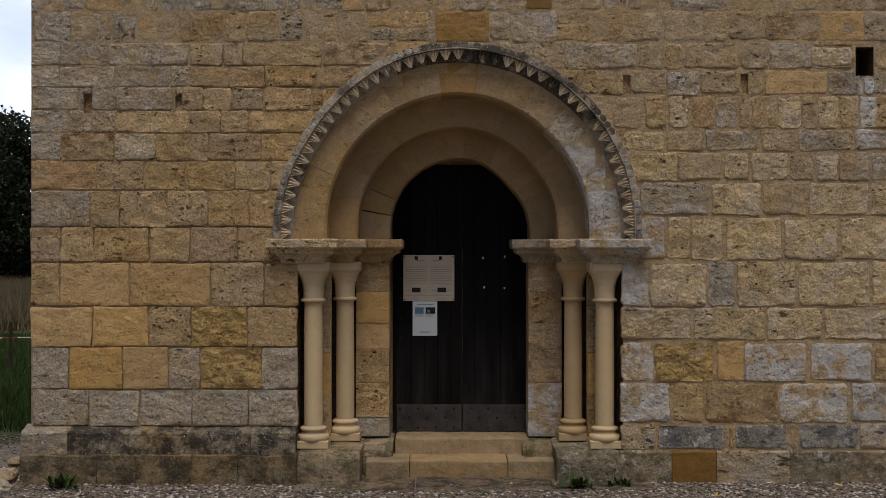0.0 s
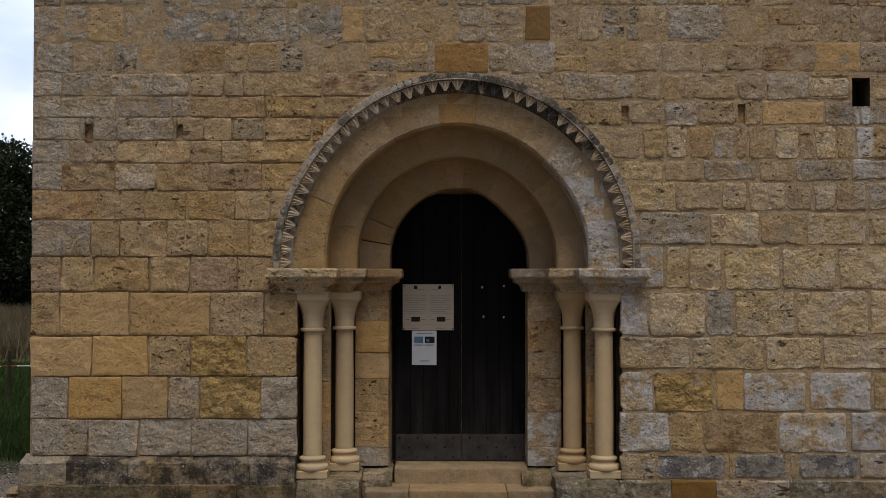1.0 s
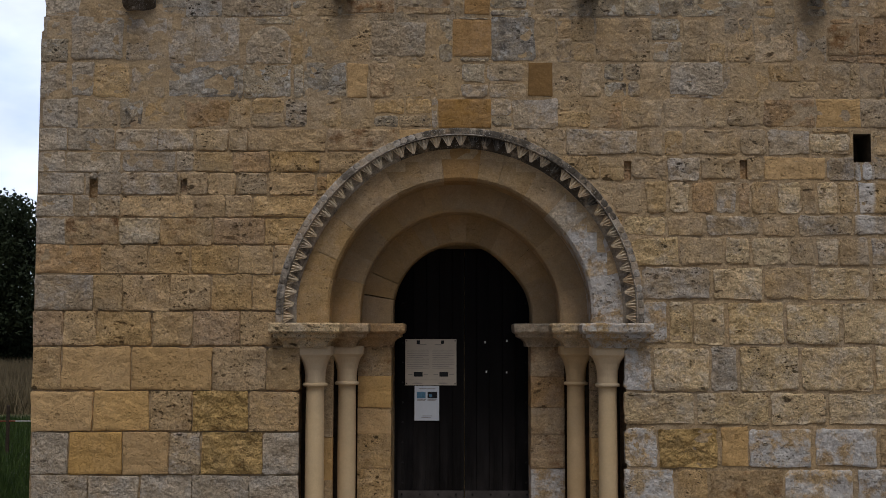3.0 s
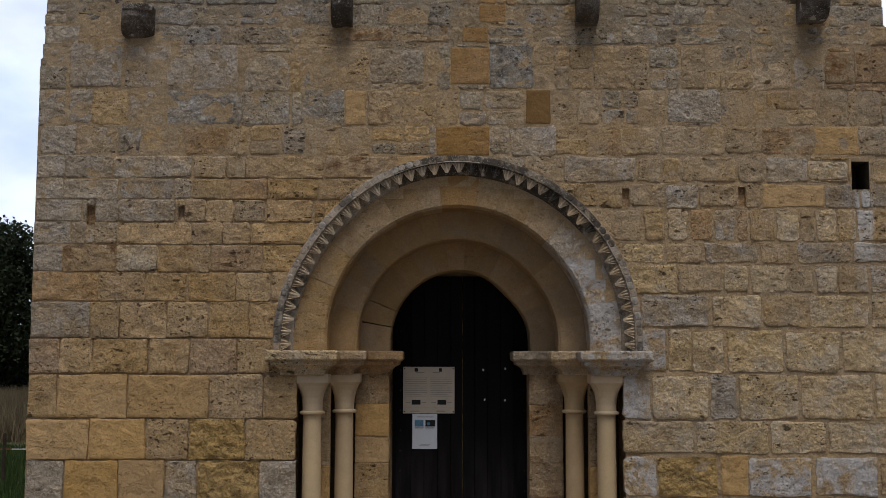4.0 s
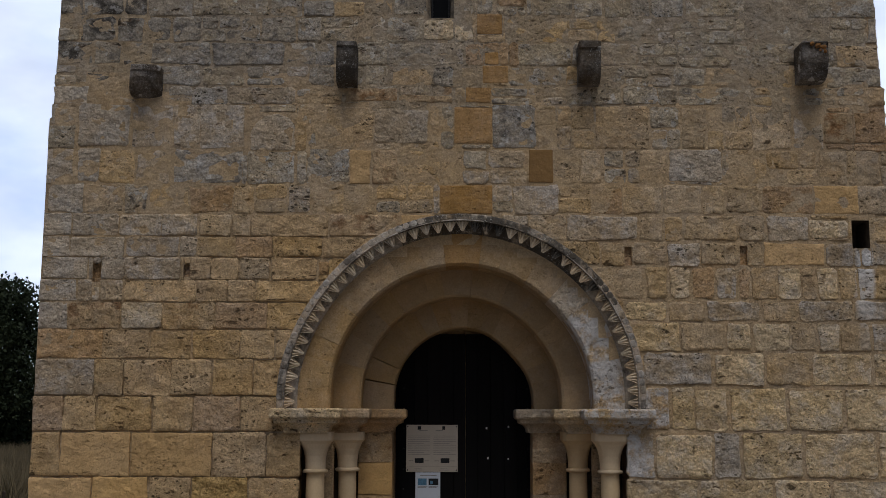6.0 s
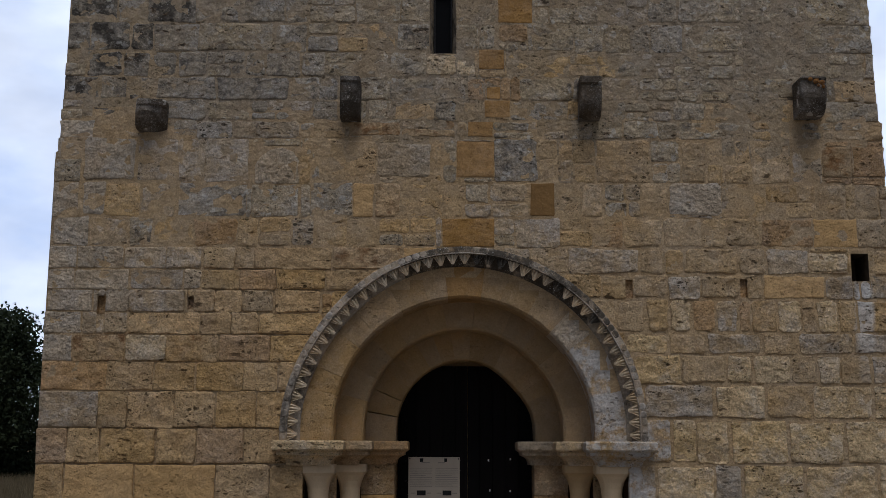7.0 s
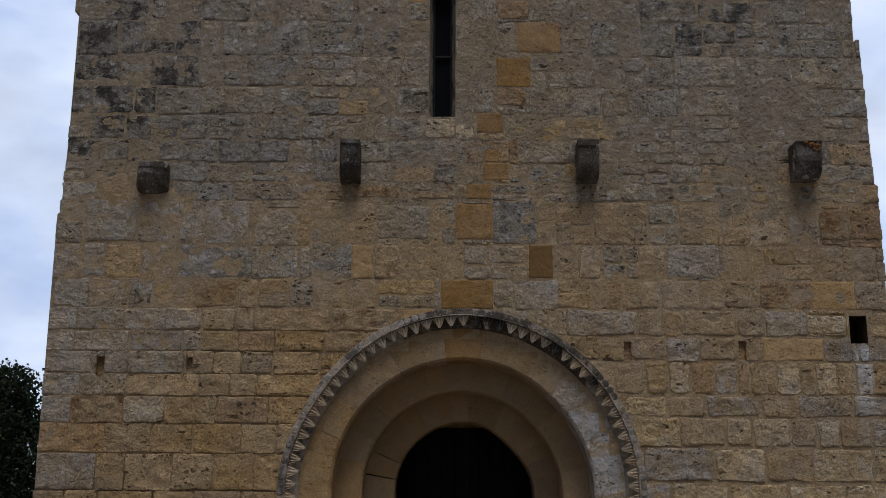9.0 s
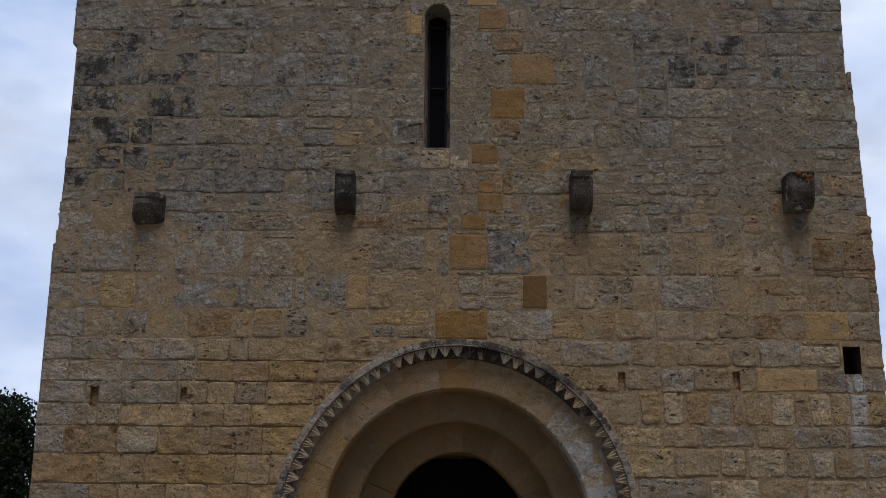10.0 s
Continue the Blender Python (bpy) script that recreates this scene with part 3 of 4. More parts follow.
def voussoir(r0, r1, a0, a1, y0, y1, cham=0.012, foot=None, dx=0.0, g=0.0008, sag=0.0):
    """A wedge of an arch between two angles, its lower arris eased."""
    sec = [(r1, y0), (r1, y1), (r0, y1), (r0, y0 + cham), (r0 + cham, y0)]
    k = max(2, int((a1 - a0) / 0.06))
    rings = []
    if foot is not None and a0 < 0.01:
        rings.append([(XC + r, y, foot) for r, y in sec])
    for i in range(k + 1):
        a = a0 + g + (a1 - a0 - 2 * g) * i / k
        rings.append([arc_ring(r - (settle(a, sag) if r < r1 else 0), a, y) for r, y in sec])
    if foot is not None and a1 > math.pi - 0.01:
        rings.append([(XC - r, y, foot) for r, y in sec])
    return loft([[(x + dx, y, z) for x, y, z in r] for r in rings])


CRACKED = (0.945,)


def order(r0, r1, y0, y1, cuts, mat_of, cham, dx=0.0, sag=0.0):
    for i, (a, b) in enumerate(zip(cuts, cuts[1:])):
        d = random.uniform(-0.003, 0.003)
        part("voussoir", voussoir(r0, r1, a * math.pi, b * math.pi, y0 + d, y1, cham, SPRING, dx, 0.006 if b in CRACKED or a in CRACKED else 0.0008, sag), mat_of(i), portal)


def cuts_of(n):
    c = [0.0]
    for i in range(1, n):
        c.append((i + random.uniform(-0.22, 0.22)) / n)
    return c + [1.0]


order(R1, 1.36, FACE + 0.004, FACE2 + 0.03, cuts_of(15), lambda i: TONES["w"] if i < 3 else (TONES["q"] if i == 3 else (TONES["r"] if i == 7 else ARCHROUGH)), 0.02, 0.0, 0.022)
order(R2, 1.15, FACE2, FACE3 + 0.03, cuts_of(13), lambda i: ARCHSTONE, 0.02, 0.0, 0.02)
order(R3, 0.95, FACE3, DOOR_Y + 0.06, [0.0, 0.065, 0.13, 0.185, 0.24, 0.305, 0.36, 0.42, 0.485, 0.55, 0.61, 0.67, 0.74, 0.80, 0.87, 0.945, 1.0], lambda i: ARCHSTONE, 0.012, 0.024, 0.043)

for s in (-1, 1):
    ox = XC + 0.02 if s > 0 else XC + 0.005
    # return of the wall, then the two stepped jambs
    for zs, u0, u1, y0, y1, tn in (
            ((0.27, 0.62, 0.98, 1.36, 1.75), 1.34, 1.46, FACE + 0.03, FACE3 + 0.2, "nnnn"),
            ((0.27, 0.66, 1.00, 1.38, 1.75), 1.035, 1.11, FACE2, FACE2 + 0.09, "bobb"),
            ((0.27, 0.43, 0.72, 1.00, 1.22, 1.48, 1.75), 0.575, 0.855, FACE3, DOOR_Y + 0.08, "qccoos" if s < 0 else "wwssns")):
        for z0, z1, t in zip(zs, zs[1:], tn):
            xa, xb = sorted((ox + s * u0, ox + s * u1))
            part("jamb_stone", box(xa, xb, y0 + random.uniform(-0.004, 0.004), y1, z0 + 0.001, z1 - 0.001, 0.005, 0.002), TONES[t], portal)

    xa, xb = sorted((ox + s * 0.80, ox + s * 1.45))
    # nook back wall, coloured dark to stand in for shade behind the columns
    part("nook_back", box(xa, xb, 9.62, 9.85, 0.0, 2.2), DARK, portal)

# imposts
CAV = [(0.0, 1.725), (0.016, 1.727), (0.020, 1.748), (0.026, 1.768), (0.045, 1.788), (0.078, 1.803), (0.088, 1.806), (0.090, 1.832), (0.106, 1.838), (0.116, 1.846), (0.122, 1.856), (0.123, 1.908), (0.112, 1.92), (0.05, 1.921), (-0.10, 1.922)]


def impost_path(d):
    return [(1.375 + d, 8.93), (1.375 + d, 8.888 - d), (1.065 - d, 8.888 - d), (1.065 - d, 9.18 - d), (0.86 - d, 9.18 - d), (0.86 - d, 9.46 - d), (0.575 - d, 9.46 - d), (0.575 - d, 9.76)]


for s in (-1, 1):
    imp = thing("impost", "moulded stone impost band stepping over two columns", "impost", "portal imposts", at=(XC, FACE, 0))
    for k, (i0, i1) in enumerate(((0, 3), (3, 5), (5, 7))):
        rings = [[(s * u, y - FACE, z) for u, y in impost_path(d)[i0:i1 + 1]] for d, z in CAV]
        part("impost_block", loft(rings, closed=False, cap=False), (TONES["p"], TONES["s"], TONES["n"])[k] if s < 0 else (TONES["w"], TONES["p"], TONES["q"])[k], imp)

# ---- hood mould ----
hood = thing("hood_mould", "grey carved hood mould with leaf points and scales", "arch moulding", at=(XC, FACE, ZC))
SEC = [(1.36, 0.03), (R_HOOD, 0.03), (R_HOOD, -0.056), (1.428, -0.066), (1.388, -0.078), (1.386, -0.092), (1.370, -0.092), (1.366, -0.060), (R_HOOD_IN + 0.016, -0.018), (R_HOOD_IN + 0.004, 0.0), (R_HOOD_IN, 0.03)]


def on_arc(r, a, y):
    """A point of the hood; angles past the springing run straight down."""
    r += 0.016 * math.exp(-((a - math.pi) / 0.28) ** 2) - 0.020 * math.exp(-((a - 2.5) / 0.38) ** 2) + 0.010 * math.exp(-((a - 1.62) / 0.35) ** 2)
    if a < 0:
        return (r, y, a * 1.36)
    if a > math.pi:
        return (-r, y, (math.pi - a) * 1.36)
    return (r * math.cos(a), y, r * math.sin(a))


A0, A1 = -0.073, math.pi + 0.073
NH = 13
for i in range(NH):
    a0, a1 = A0 + (A1 - A0) * i / NH, A0 + (A1 - A0) * (i + 1) / NH
    bm = loft([[on_arc(r, a0 + 0.001 + (a1 - a0 - 0.002) * k / 7, y) for r, y in SEC] for k in range(8)])
    part("hood_stone", bm, CARVED_DARK if 3 <= i <= 7 else CARVED, hood)
    rib = [(1.373, -0.088), (1.372, -0.097), (1.376, -0.101), (1.3805, -0.098), (1.382, -0.088)]
    worn = [random.uniform(-0.002, 0.002) for _ in range(10)]
    bm = loft([[on_arc(r, a0 + 0.004 + (a1 - a0 - 0.008) * k / 9, y + worn[k]) for r, y in rib] for k in range(10)])
    part("fillet", bm, CARVED_DARK if 4 <= i <= 5 else SCALESTONE, hood, smooth=True)
NL, ND = 45, 76
for i in range(NL):
    # a ribbed leaf whose ribs meet in a point
    a = A0 + (A1 - A0) * (i + 0.5) / NL
    w = (A1 - A0) / NL * 0.5
    worn = random.uniform(0.0, 0.012)
    bm = bmesh.new()
    tips = [bm.verts.new(on_arc(R_HOOD_IN + 0.008 + worn, a + f * w * 0.20, -0.074)) for f in (-1, 1)]
    tipb = bm.verts.new(on_arc(R_HOOD_IN + 0.035, a, 0.008))
    top = []
    for k in range(9):
        f = -1 + k / 4
        top.append(bm.verts.new(on_arc(1.370, a + f * w * 1.06, -0.068 - (0.022 if k % 2 == 0 else 0.0) * (1 - 0.2 * abs(f)))))
    for k, (p, q) in enumerate(zip(top, top[1:])):
        bm.faces.new((p, q, tips[0 if k < 4 else 1]))
    bm.faces.new((top[4], tips[1], tips[0]))
    bm.faces.new((tips[0], tips[1], tipb))
    bm.faces.new((top[0], tips[0], tipb))
    bm.faces.new((top[-1], tips[1], tipb))
    part("leaf_point", bm, CARVED_DARK if 10 <= i <= 21 and random.random() < 0.4 else LEAFSTONE, hood)
for i in range(ND):
    # a round scale on the flat band
    a = A0 + (A1 - A0) * (i + 0.5) / ND
    w = (A1 - A0) / ND * 0.5
    dr0 = random.uniform(-0.002, 0.002)
    rim, rim2 = [], []
    bm = bmesh.new()
    for k in range(12):
        th = 2 * math.pi * k / 12
        for lst, sc, lift in ((rim, 1.0, 0.0), (rim2, 0.72, 0.007)):
            r = 1.408 + dr0 + math.sin(th) * 0.029 * sc
            y = -0.0725 + (r - 1.408) * 0.214 - lift
            lst.append(bm.verts.new(on_arc(r, a + math.cos(th) * w * 1.12 * sc, y + 0.002 + 0.003 * (i % 2))))
    for k in range(12):
        j = (k + 1) % 12
        bm.faces.new((rim[k], rim[j], rim2[j], rim2[k]))
    bm.faces.new(rim2)
    part("scale", bm, CARVED_DARK if 14 <= i <= 42 else (CARVED if random.random() < 0.3 else SCALESTONE), hood)

# ---- columns ----


def column(cx, cy, foot, label, mat=DRESSED):
    col = thing("column", label, "column", "portal columns", at=(cx, cy, foot))
    h = 1.735 - foot
    def lz(z):
        return z - foot
    part("column_plinth", box(-0.128, 0.128, -0.11, 0.11, 0.0, 0.06, 0.006), mat, col)
    base = [(0.122, 0.061), (0.128, 0.075), (0.126, 0.095), (0.115, 0.105), (0.100, 0.110), (0.094, 0.122), (0.097, 0.136), (0.105, 0.140), (0.107, 0.150), (0.103, 0.160), (0.088, 0.166), (0.082, 0.174)]
    part("base", lathe(base, 0, 0, cap=False), mat, col, smooth=True)
    part("shaft", lathe([(0.075, 0.172), (0.0755, 0.5), (0.0745, 0.8), (0.072, lz(1.425))], 0, 0, cap=False), mat, col, smooth=True)
    part("neck_ring", lathe([(0.074, lz(1.415)), (0.094, lz(1.418)), (0.100, lz(1.428)), (0.098, lz(1.440)), (0.086, lz(1.446)), (0.080, lz(1.448))], 0, 0, cap=False), mat, col, smooth=True)
    rings = []
    n = 32
    for f, rr, z in ((0.0, 0.080, 1.445), (0.0, 0.081, 1.50), (0.15, 0.086, 1.55), (0.4, 0.098, 1.60), (0.75, 0.116, 1.645), (1.0, 0.133, 1.67), (1.0, 0.133, 1.735)):
        ring = []
        for i in range(n):
            th = 2 * math.pi * (i + 0.5) / n
            c, s = math.cos(th), math.sin(th)
            k = (1 - f) + f * min(1.36, 1 / max(abs(c), abs(s)))
            ring.append((rr * k * c, rr * k * s, lz(z)))
        rings.append(ring)
    part("capital", loft(rings), mat, col, "plain cushion capital with square top", smooth=False)
    return col


column(-1.036, 9.03, 0.26, "smooth cream stone column with plain capital beside the wall")
column(-0.806, 9.31, 0.275, "smooth cream stone column set back beside the door")
column(1.072, 9.31, 0.275, "smooth tan stone column set back beside the door", DRESSED_TAN)
column(1.292, 9.03, 0.26, "smooth cream stone column with plain capital beside the wall")

# ---- plinth, stylobates and steps ----
plinth = thing("plinth", "projecting plinth blackened by lichen along the wall foot", "plinth", kind="structure")


def plinth_block(x0, x1, y0, y1, z0, z1, slope, mat, name="plinth_stone"):
    sec = [(y1, z0), (y0, z0), (y0, z1 - slope), (y0 + 0.015, z1 - slope + 0.015), (y1, z1)]
    rings = []
    for k in range(5):
        x = x0 + (x1 - x0) * k / 4
        rings.append([(x, y + random.uniform(-0.006, 0.006), z + random.uniform(-0.006, 0.006)) for y, z in sec])
    part(name, loft(rings), mat, plinth)


for a, b in ((-3.29, -2.93), (-2.926, -2.45), (-2.446, -1.95), (-1.946, -1.50), (-1.496, -1.15)):
    plinth_block(a, b, 8.80, 8.95, 0.235, 0.455, 0.055, PLINTH if a > -3 else TONES["k"])
for a, b in ((-3.295, -2.70), (-2.696, -2.05), (-2.046, -1.60), (-1.596, -1.14)):
    plinth_block(a, b, 8.79, 8.95, -0.05, 0.232, 0.004, PLINTH_LOW)
for a, b, m in ((1.39, 1.795, MOSSY), (1.80, 2.145, TONES["R"]), (2.15, 2.72, TONES["g"]), (2.725, 3.10, MOSSY), (3.102, 3.60, MOSSY)):
    plinth_block(a, b, 8.865, 8.95, -0.05, 0.252, 0.012, m)

for s in (-1, 1):
    sty = thing("stylobate", "worn stone block under the doorway columns", "stone block", "column pedestals", kind="structure", at=(XC, 8.9, 0))
    for u0, u1, ya, yb, zt in ((0.775, 1.30, -0.06, 0.24, 0.258), (0.775, 1.30, 0.23, 0.55, 0.273), (0.535, 0.80, 0.36, 0.90, 0.255)):
        nxs = 8
        sec = []
        for i in range(nxs + 1):
            fx = i / nxs
            row = []
            for y, z in ((yb, -0.05), (yb, zt), (yb * 0.6 + ya * 0.4, zt), (ya + 0.07, zt - 0.003), (ya + 0.025, zt - 0.018), (ya, zt - 0.06), (ya - 0.006, zt * 0.5), (ya, -0.05)):
                e = 0.02 if i in (0, nxs) else 0.0
                k = noise.noise(Vector((s * (u0 + (u1 - u0) * fx) * 6, y * 6, z * 6)))
                row.append((s * (u0 + (u1 - u0) * fx), y + e + 0.018 * k, z - (e if z > 0.2 else 0) + 0.012 * k))
            sec.append(row)
        part("block", loft(sec), (STYLO if s < 0 else MOSSY) if u0 > 0.6 else STYLO, sty, smooth=False)

step = thing("door_step", "worn pale stone doorstep of three blocks", "step", at=(XC, 9.08, 0))
for a, b in ((-0.745, -0.39), (-0.387, 0.40), (0.403, 0.79)):
    part("step_stone", box(a, b, 0.0, 0.40, -0.05, 0.136, 0.012, 0.003), STEP, step)
sill = thing("threshold", "worn pale stone threshold under the door", "threshold", at=(XC, 9.40, 0))
part("sill_stone", box(-0.52, 0.59, 0.0, 0.42, 0.0, 0.264, 0.012, 0.003), STEP, sill)
slab = thing("paving_slab", "dark damp paving slab before the step", "paving", at=(0.2, 8.75, 0))
part("slab", box(-1.15, -0.42, -0.22, 0.30, -0.05, 0.010, 0.006, 0.004), SLAB, slab)
part("slab", box(-0.41, 0.28, -0.20, 0.30, -0.05, 0.014, 0.006, 0.004), SLAB, slab)
part("slab", box(0.29, 0.93, -0.18, 0.30, -0.05, 0.011, 0.006, 0.004), SLAB, slab)
part("slab", box(0.94, 1.42, -0.15, 0.20, -0.05, 0.016, 0.006, 0.004), SLAB, slab)

# ---- the door ----
door = thing("door", "black boarded double door closed under the arch", "door", at=(0.166, DOOR_Y, 0.267))
for s in (-1, 1):
    leaf = part("door_leaf", box(*sorted((s * 0.003, s * 0.60)), 0.022, 0.06, 0.006, 2.30), OAK, door)
    xs_ = [0.004, 0.105, 0.215, 0.33, 0.44, 0.58]
    for a, b in zip(xs_, xs_[1:]):
        xa, xb = sorted((s * a, s * (b - 0.003)))
        part("plank", box(xa, xb, 0.0, 0.024, 0.006, 2.30, 0.003), OAK, leaf)
    xa, xb = sorted((s * 0.006, s * (0.565 if s < 0 else 0.555)))
    kp = part("kick_plate", box(xa, xb, -0.006, 0.001, 0.004, 0.232, 0.002), KICK, door, "dull grey metal kick plate with nail heads")
    for row, z in enumerate((0.20, 0.12, 0.035)):
        for k in range(4):
            x = s * (0.07 + 0.155 * k + (0.075 if row == 1 else 0))
            if abs(x) < 0.54:
                part("nail", lathe([(0.010, 0.0), (0.009, 0.005), (0.004, 0.008)], 0, 0, 8), IRON, kp)
                o = kp.children[-1]
                o.matrix_local = pose(x, -0.006, z, 90)
    for k in range(11):
        nl = part("nail", lathe([(0.008, 0.0), (0.007, 0.004), (0.003, 0.007)], 0, 0, 8), IRON, leaf)
        nl.matrix_local = pose(s * 0.53, 0.0, 0.30 + 0.17 * k, 90)


def bar(parent, name, x0, x1, z0, z1, mat, y=-0.0015):
    return part(name, box(x0, x1, y, y + 0.001, z0, z1), mat, parent)


# upper notice: cream board with two columns of small print
notice = thing("notice_board", "cream printed notice in two columns screwed to door", "notice", at=(-0.342, DOOR_Y - 0.012, 1.392))
part("board", box(0, 0.440, 0.0, 0.008, 0, 0.396, 0.002), PAPER, notice)
for c in (0.012, 0.232):
    for k in range(11):
        bar(notice, "print_line", c, c + 0.19 - (0.05 if k % 5 == 4 else 0), 0.300 - k * 0.0155, 0.3035 - k * 0.0155, INK)
    bar(notice, "print_heading", c + (0.10 if c < 0.1 else 0.02), c + (0.17 if c < 0.1 else 0.08), 0.345, 0.352, INK)
    bar(notice, "picture", c + 0.062, c + 0.137, 0.075, 0.115, BLACK)
    bar(notice, "print_line", c + 0.01, c + 0.05, 0.09, 0.096, INK)
    bar(notice, "print_line", c + 0.145, c + 0.185, 0.09, 0.096, INK)
    bar(notice, "emblem", c + (0.085 if c < 0.1 else 0.075), c + (0.115 if c < 0.1 else 0.10), 0.355, 0.385, BLACK)
    bar(notice, "print_line", c + 0.05, c + 0.13, 0.014, 0.018, INK)
    bar(notice, "print_line", c + 0.06, c + 0.12, 0.026, 0.029, INK)
bar(notice, "rule", 0.008, 0.432, 0.046, 0.048, INK)
for x in (0.012, 0.428):
    for z in (0.015, 0.381):
        o = part("screw", lathe([(0.006, 0.0), (0.005, 0.003)], 0, 0, 8), BLACK, notice)
        o.matrix_local = pose(x, 0.0, z, 90)
# lower notice: white sheet with two pictures
sheet = thing("notice_sheet", "white printed sheet with two small pictures on door", "notice", at=(-0.262, DOOR_Y - 0.010, 1.092))
part("sheet", box(0, 0.212, 0.0, 0.004, 0, 0.296, 0.001), SHEET, sheet)
bar(sheet, "picture", 0.02, 0.095, 0.19, 0.245, BLUE)
bar(sheet, "picture", 0.112, 0.195, 0.19, 0.245, BLACK)
bar(sheet, "picture", 0.125, 0.150, 0.20, 0.225, BLUE, -0.003)
bar(sheet, "print_heading", 0.04, 0.18, 0.268, 0.274, INK)
for x0, x1, z in ((0.02, 0.10, 0.178), (0.02, 0.09, 0.168), (0.112, 0.19, 0.178), (0.112, 0.18, 0.168), (0.07, 0.15, 0.038), (0.06, 0.14, 0.026)):
    bar(sheet, "print_line", x0, x1, z, z + 0.004, INK)
for k, (x, z) in enumerate(((0.345, 1.762), (0.532, 1.772), (0.356, 1.507), (0.53, 1.503))):
    sc = thing("paper_scrap", "small torn white paper scrap pinned to door", "paper scrap", "pinned scraps", at=(x, DOOR_Y - 0.004, z))
    part("scrap", box(-0.006, 0.006, 0.0, 0.003, -0.007, 0.008, 0, 0.003), WHITE, sc)

# ---- corbels ----


def corbel(x0, x1, z0, z1, deep, label, rag=0.004, broken=0.0, slab=0.28, seed=0):
    """A block with a flat top band and a rounded belly; broken cuts away its lower corner."""
    cb = thing("corbel", label, "corbel", "row of corbels", at=((x0 + x1) / 2, FACE, (z0 + z1) / 2))
    w, h = (x1 - x0) / 2, (z1 - z0) / 2
    sec = [(0.06, h), (-deep * 0.5, h), (-deep * 0.97, h), (-deep, h - 0.012), (-deep, h * (1 - slab)), (-deep * 0.93, h * (0.92 - slab))]
    for k in range(9):
        a = math.pi * (0.06 + 0.44 * k / 8)
        sec.append((-deep * (0.30 + 0.66 * math.cos(a - 0.18)), h * (0.86 - slab) - (h * (1.86 - slab)) * math.sin(a)))
    sec.append((0.06, -h))
    rings = []
    n = 12
    for k in range(n + 1):
        f = -1 + 2 * k / n
        e = 0.010 if k in (0, n) else 0.0
        ring = []
        for y, z in sec:
            d = noise.noise(Vector((f * w * 11 + seed, y * 11, z * 11)))
            cut = broken * max(0.0, 0.3 + f * 0.6 - 0.5 * z / h)
            ring.append((f * w + 0.5 * rag * d, min(0.05, y + (e + cut + rag * 1.6 * d if y < 0 else 0)), z * (1 - e * 2) + rag * d))
        rings.append(ring)
    part("corbel_stone", loft(rings), CORBEL, cb)
    return cb


corbel(-2.56, -2.33, 4.42, 4.66, 0.17, "broken dark stone corbel on the wall", 0.016, 0.10, 0.35, 3)
corbel(-0.897, -0.735, 4.515, 4.845, 0.22, "worn dark stone corbel with rounded belly", 0.009, 0.03, 0.22, 9)
corbel(1.058, 1.232, 4.53, 4.855, 0.22, "square dark stone corbel on the wall", 0.004, 0.0, 0.35, 17)
cb = corbel(2.845, 3.055, 4.55, 4.85, 0.24, "dark stone corbel with orange lichen on top", 0.007, 0.0, 0.10, 29)
RUST_LICHEN = stone_mat("orange lichen", (0.17, 0.075, 0.025), 0.2, 0.3, 0.010, 0.95, (0.09, 0.06, 0.04), 0.55, 0.0)
bm = bmesh.new()
for x, z, r in ((0.02, 0.11, 0.03), (0.06, 0.10, 0.026), (-0.03, 0.125, 0.022), (0.075, 0.065, 0.018), (0.035, 0.07, 0.014)):
    c = bm.verts.new((x, -0.250, z))
    rim = [bm.verts.new((x + r * math.cos(a) * random.uniform(0.7, 1.2), -0.238, z + r * math.sin(a) * random.uniform(0.6, 1.1))) for a in [k * 0.698 for k in range(9)]]
    for k in range(9):
        bm.faces.new((c, rim[k], rim[(k + 1) % 9]))
part("lichen", bm, RUST_LICHEN, cb, "crust of orange lichen")

# ---- slit window ----
win = thing("window_1", "narrow round-headed slit window with dark leaded glass", "window", kind="structure", at=(0, FACE, 0))
wx0, wx1, wz0, wz1 = WINDOW
mx, rr = (wx0 + wx1) / 2, (wx1 - wx0) / 2


def head(r, y, z0, zc):
    return [(mx - r, y, z0), (mx + r, y, z0)] + [(mx + r * math.cos(math.pi * i / 10), y, zc + r * math.sin(math.pi * i / 10)) for i in range(11)]


zc_ = wz1
part("reveal", loft([head(rr + 0.004, 0.0, wz0, zc_), head(rr + 0.004, 0.03, wz0, zc_), head(rr - 0.036, 0.21, wz0 + 0.03, zc_)], cap=False), CARVED, win)
arc = [(mx - rr * math.cos(math.pi * i / 12), zc_ + rr * math.sin(math.pi * i / 12)) for i in range(13)]
outl = [(HEAD[0] + 0.004, zc_), *arc, (HEAD[1] - 0.004, zc_), (HEAD[1] - 0.004, HEAD[3] - 0.004), (HEAD[0] + 0.004, HEAD[3] - 0.004)]
part("head_stone", loft([[(x, y, z) for x, z in outl] for y in (-0.004, 0.10)]), TONES["k"], win)
bm = bmesh.new()
bm.faces.new([bm.verts.new(p) for p in head(rr - 0.03, 0.20, wz0 + 0.02, zc_)])
part("pane", bm, GLASS, win)
for s in (-1, 1):
    xa, xb = sorted((mx + s * (rr - 0.048), mx + s * (rr - 0.034)))
    part("frame_bar", box(xa, xb, 0.165, 0.19, wz0 + 0.03, zc_ + 0.04, 0.002), LEAD, win)
for z in (wz0 + 0.05, wz0 + 0.60, zc_ - 0.05):
    part("frame_bar", box(mx - rr + 0.02, mx + rr - 0.02, 0.165, 0.19, z, z + 0.015, 0.002), LEAD, win)

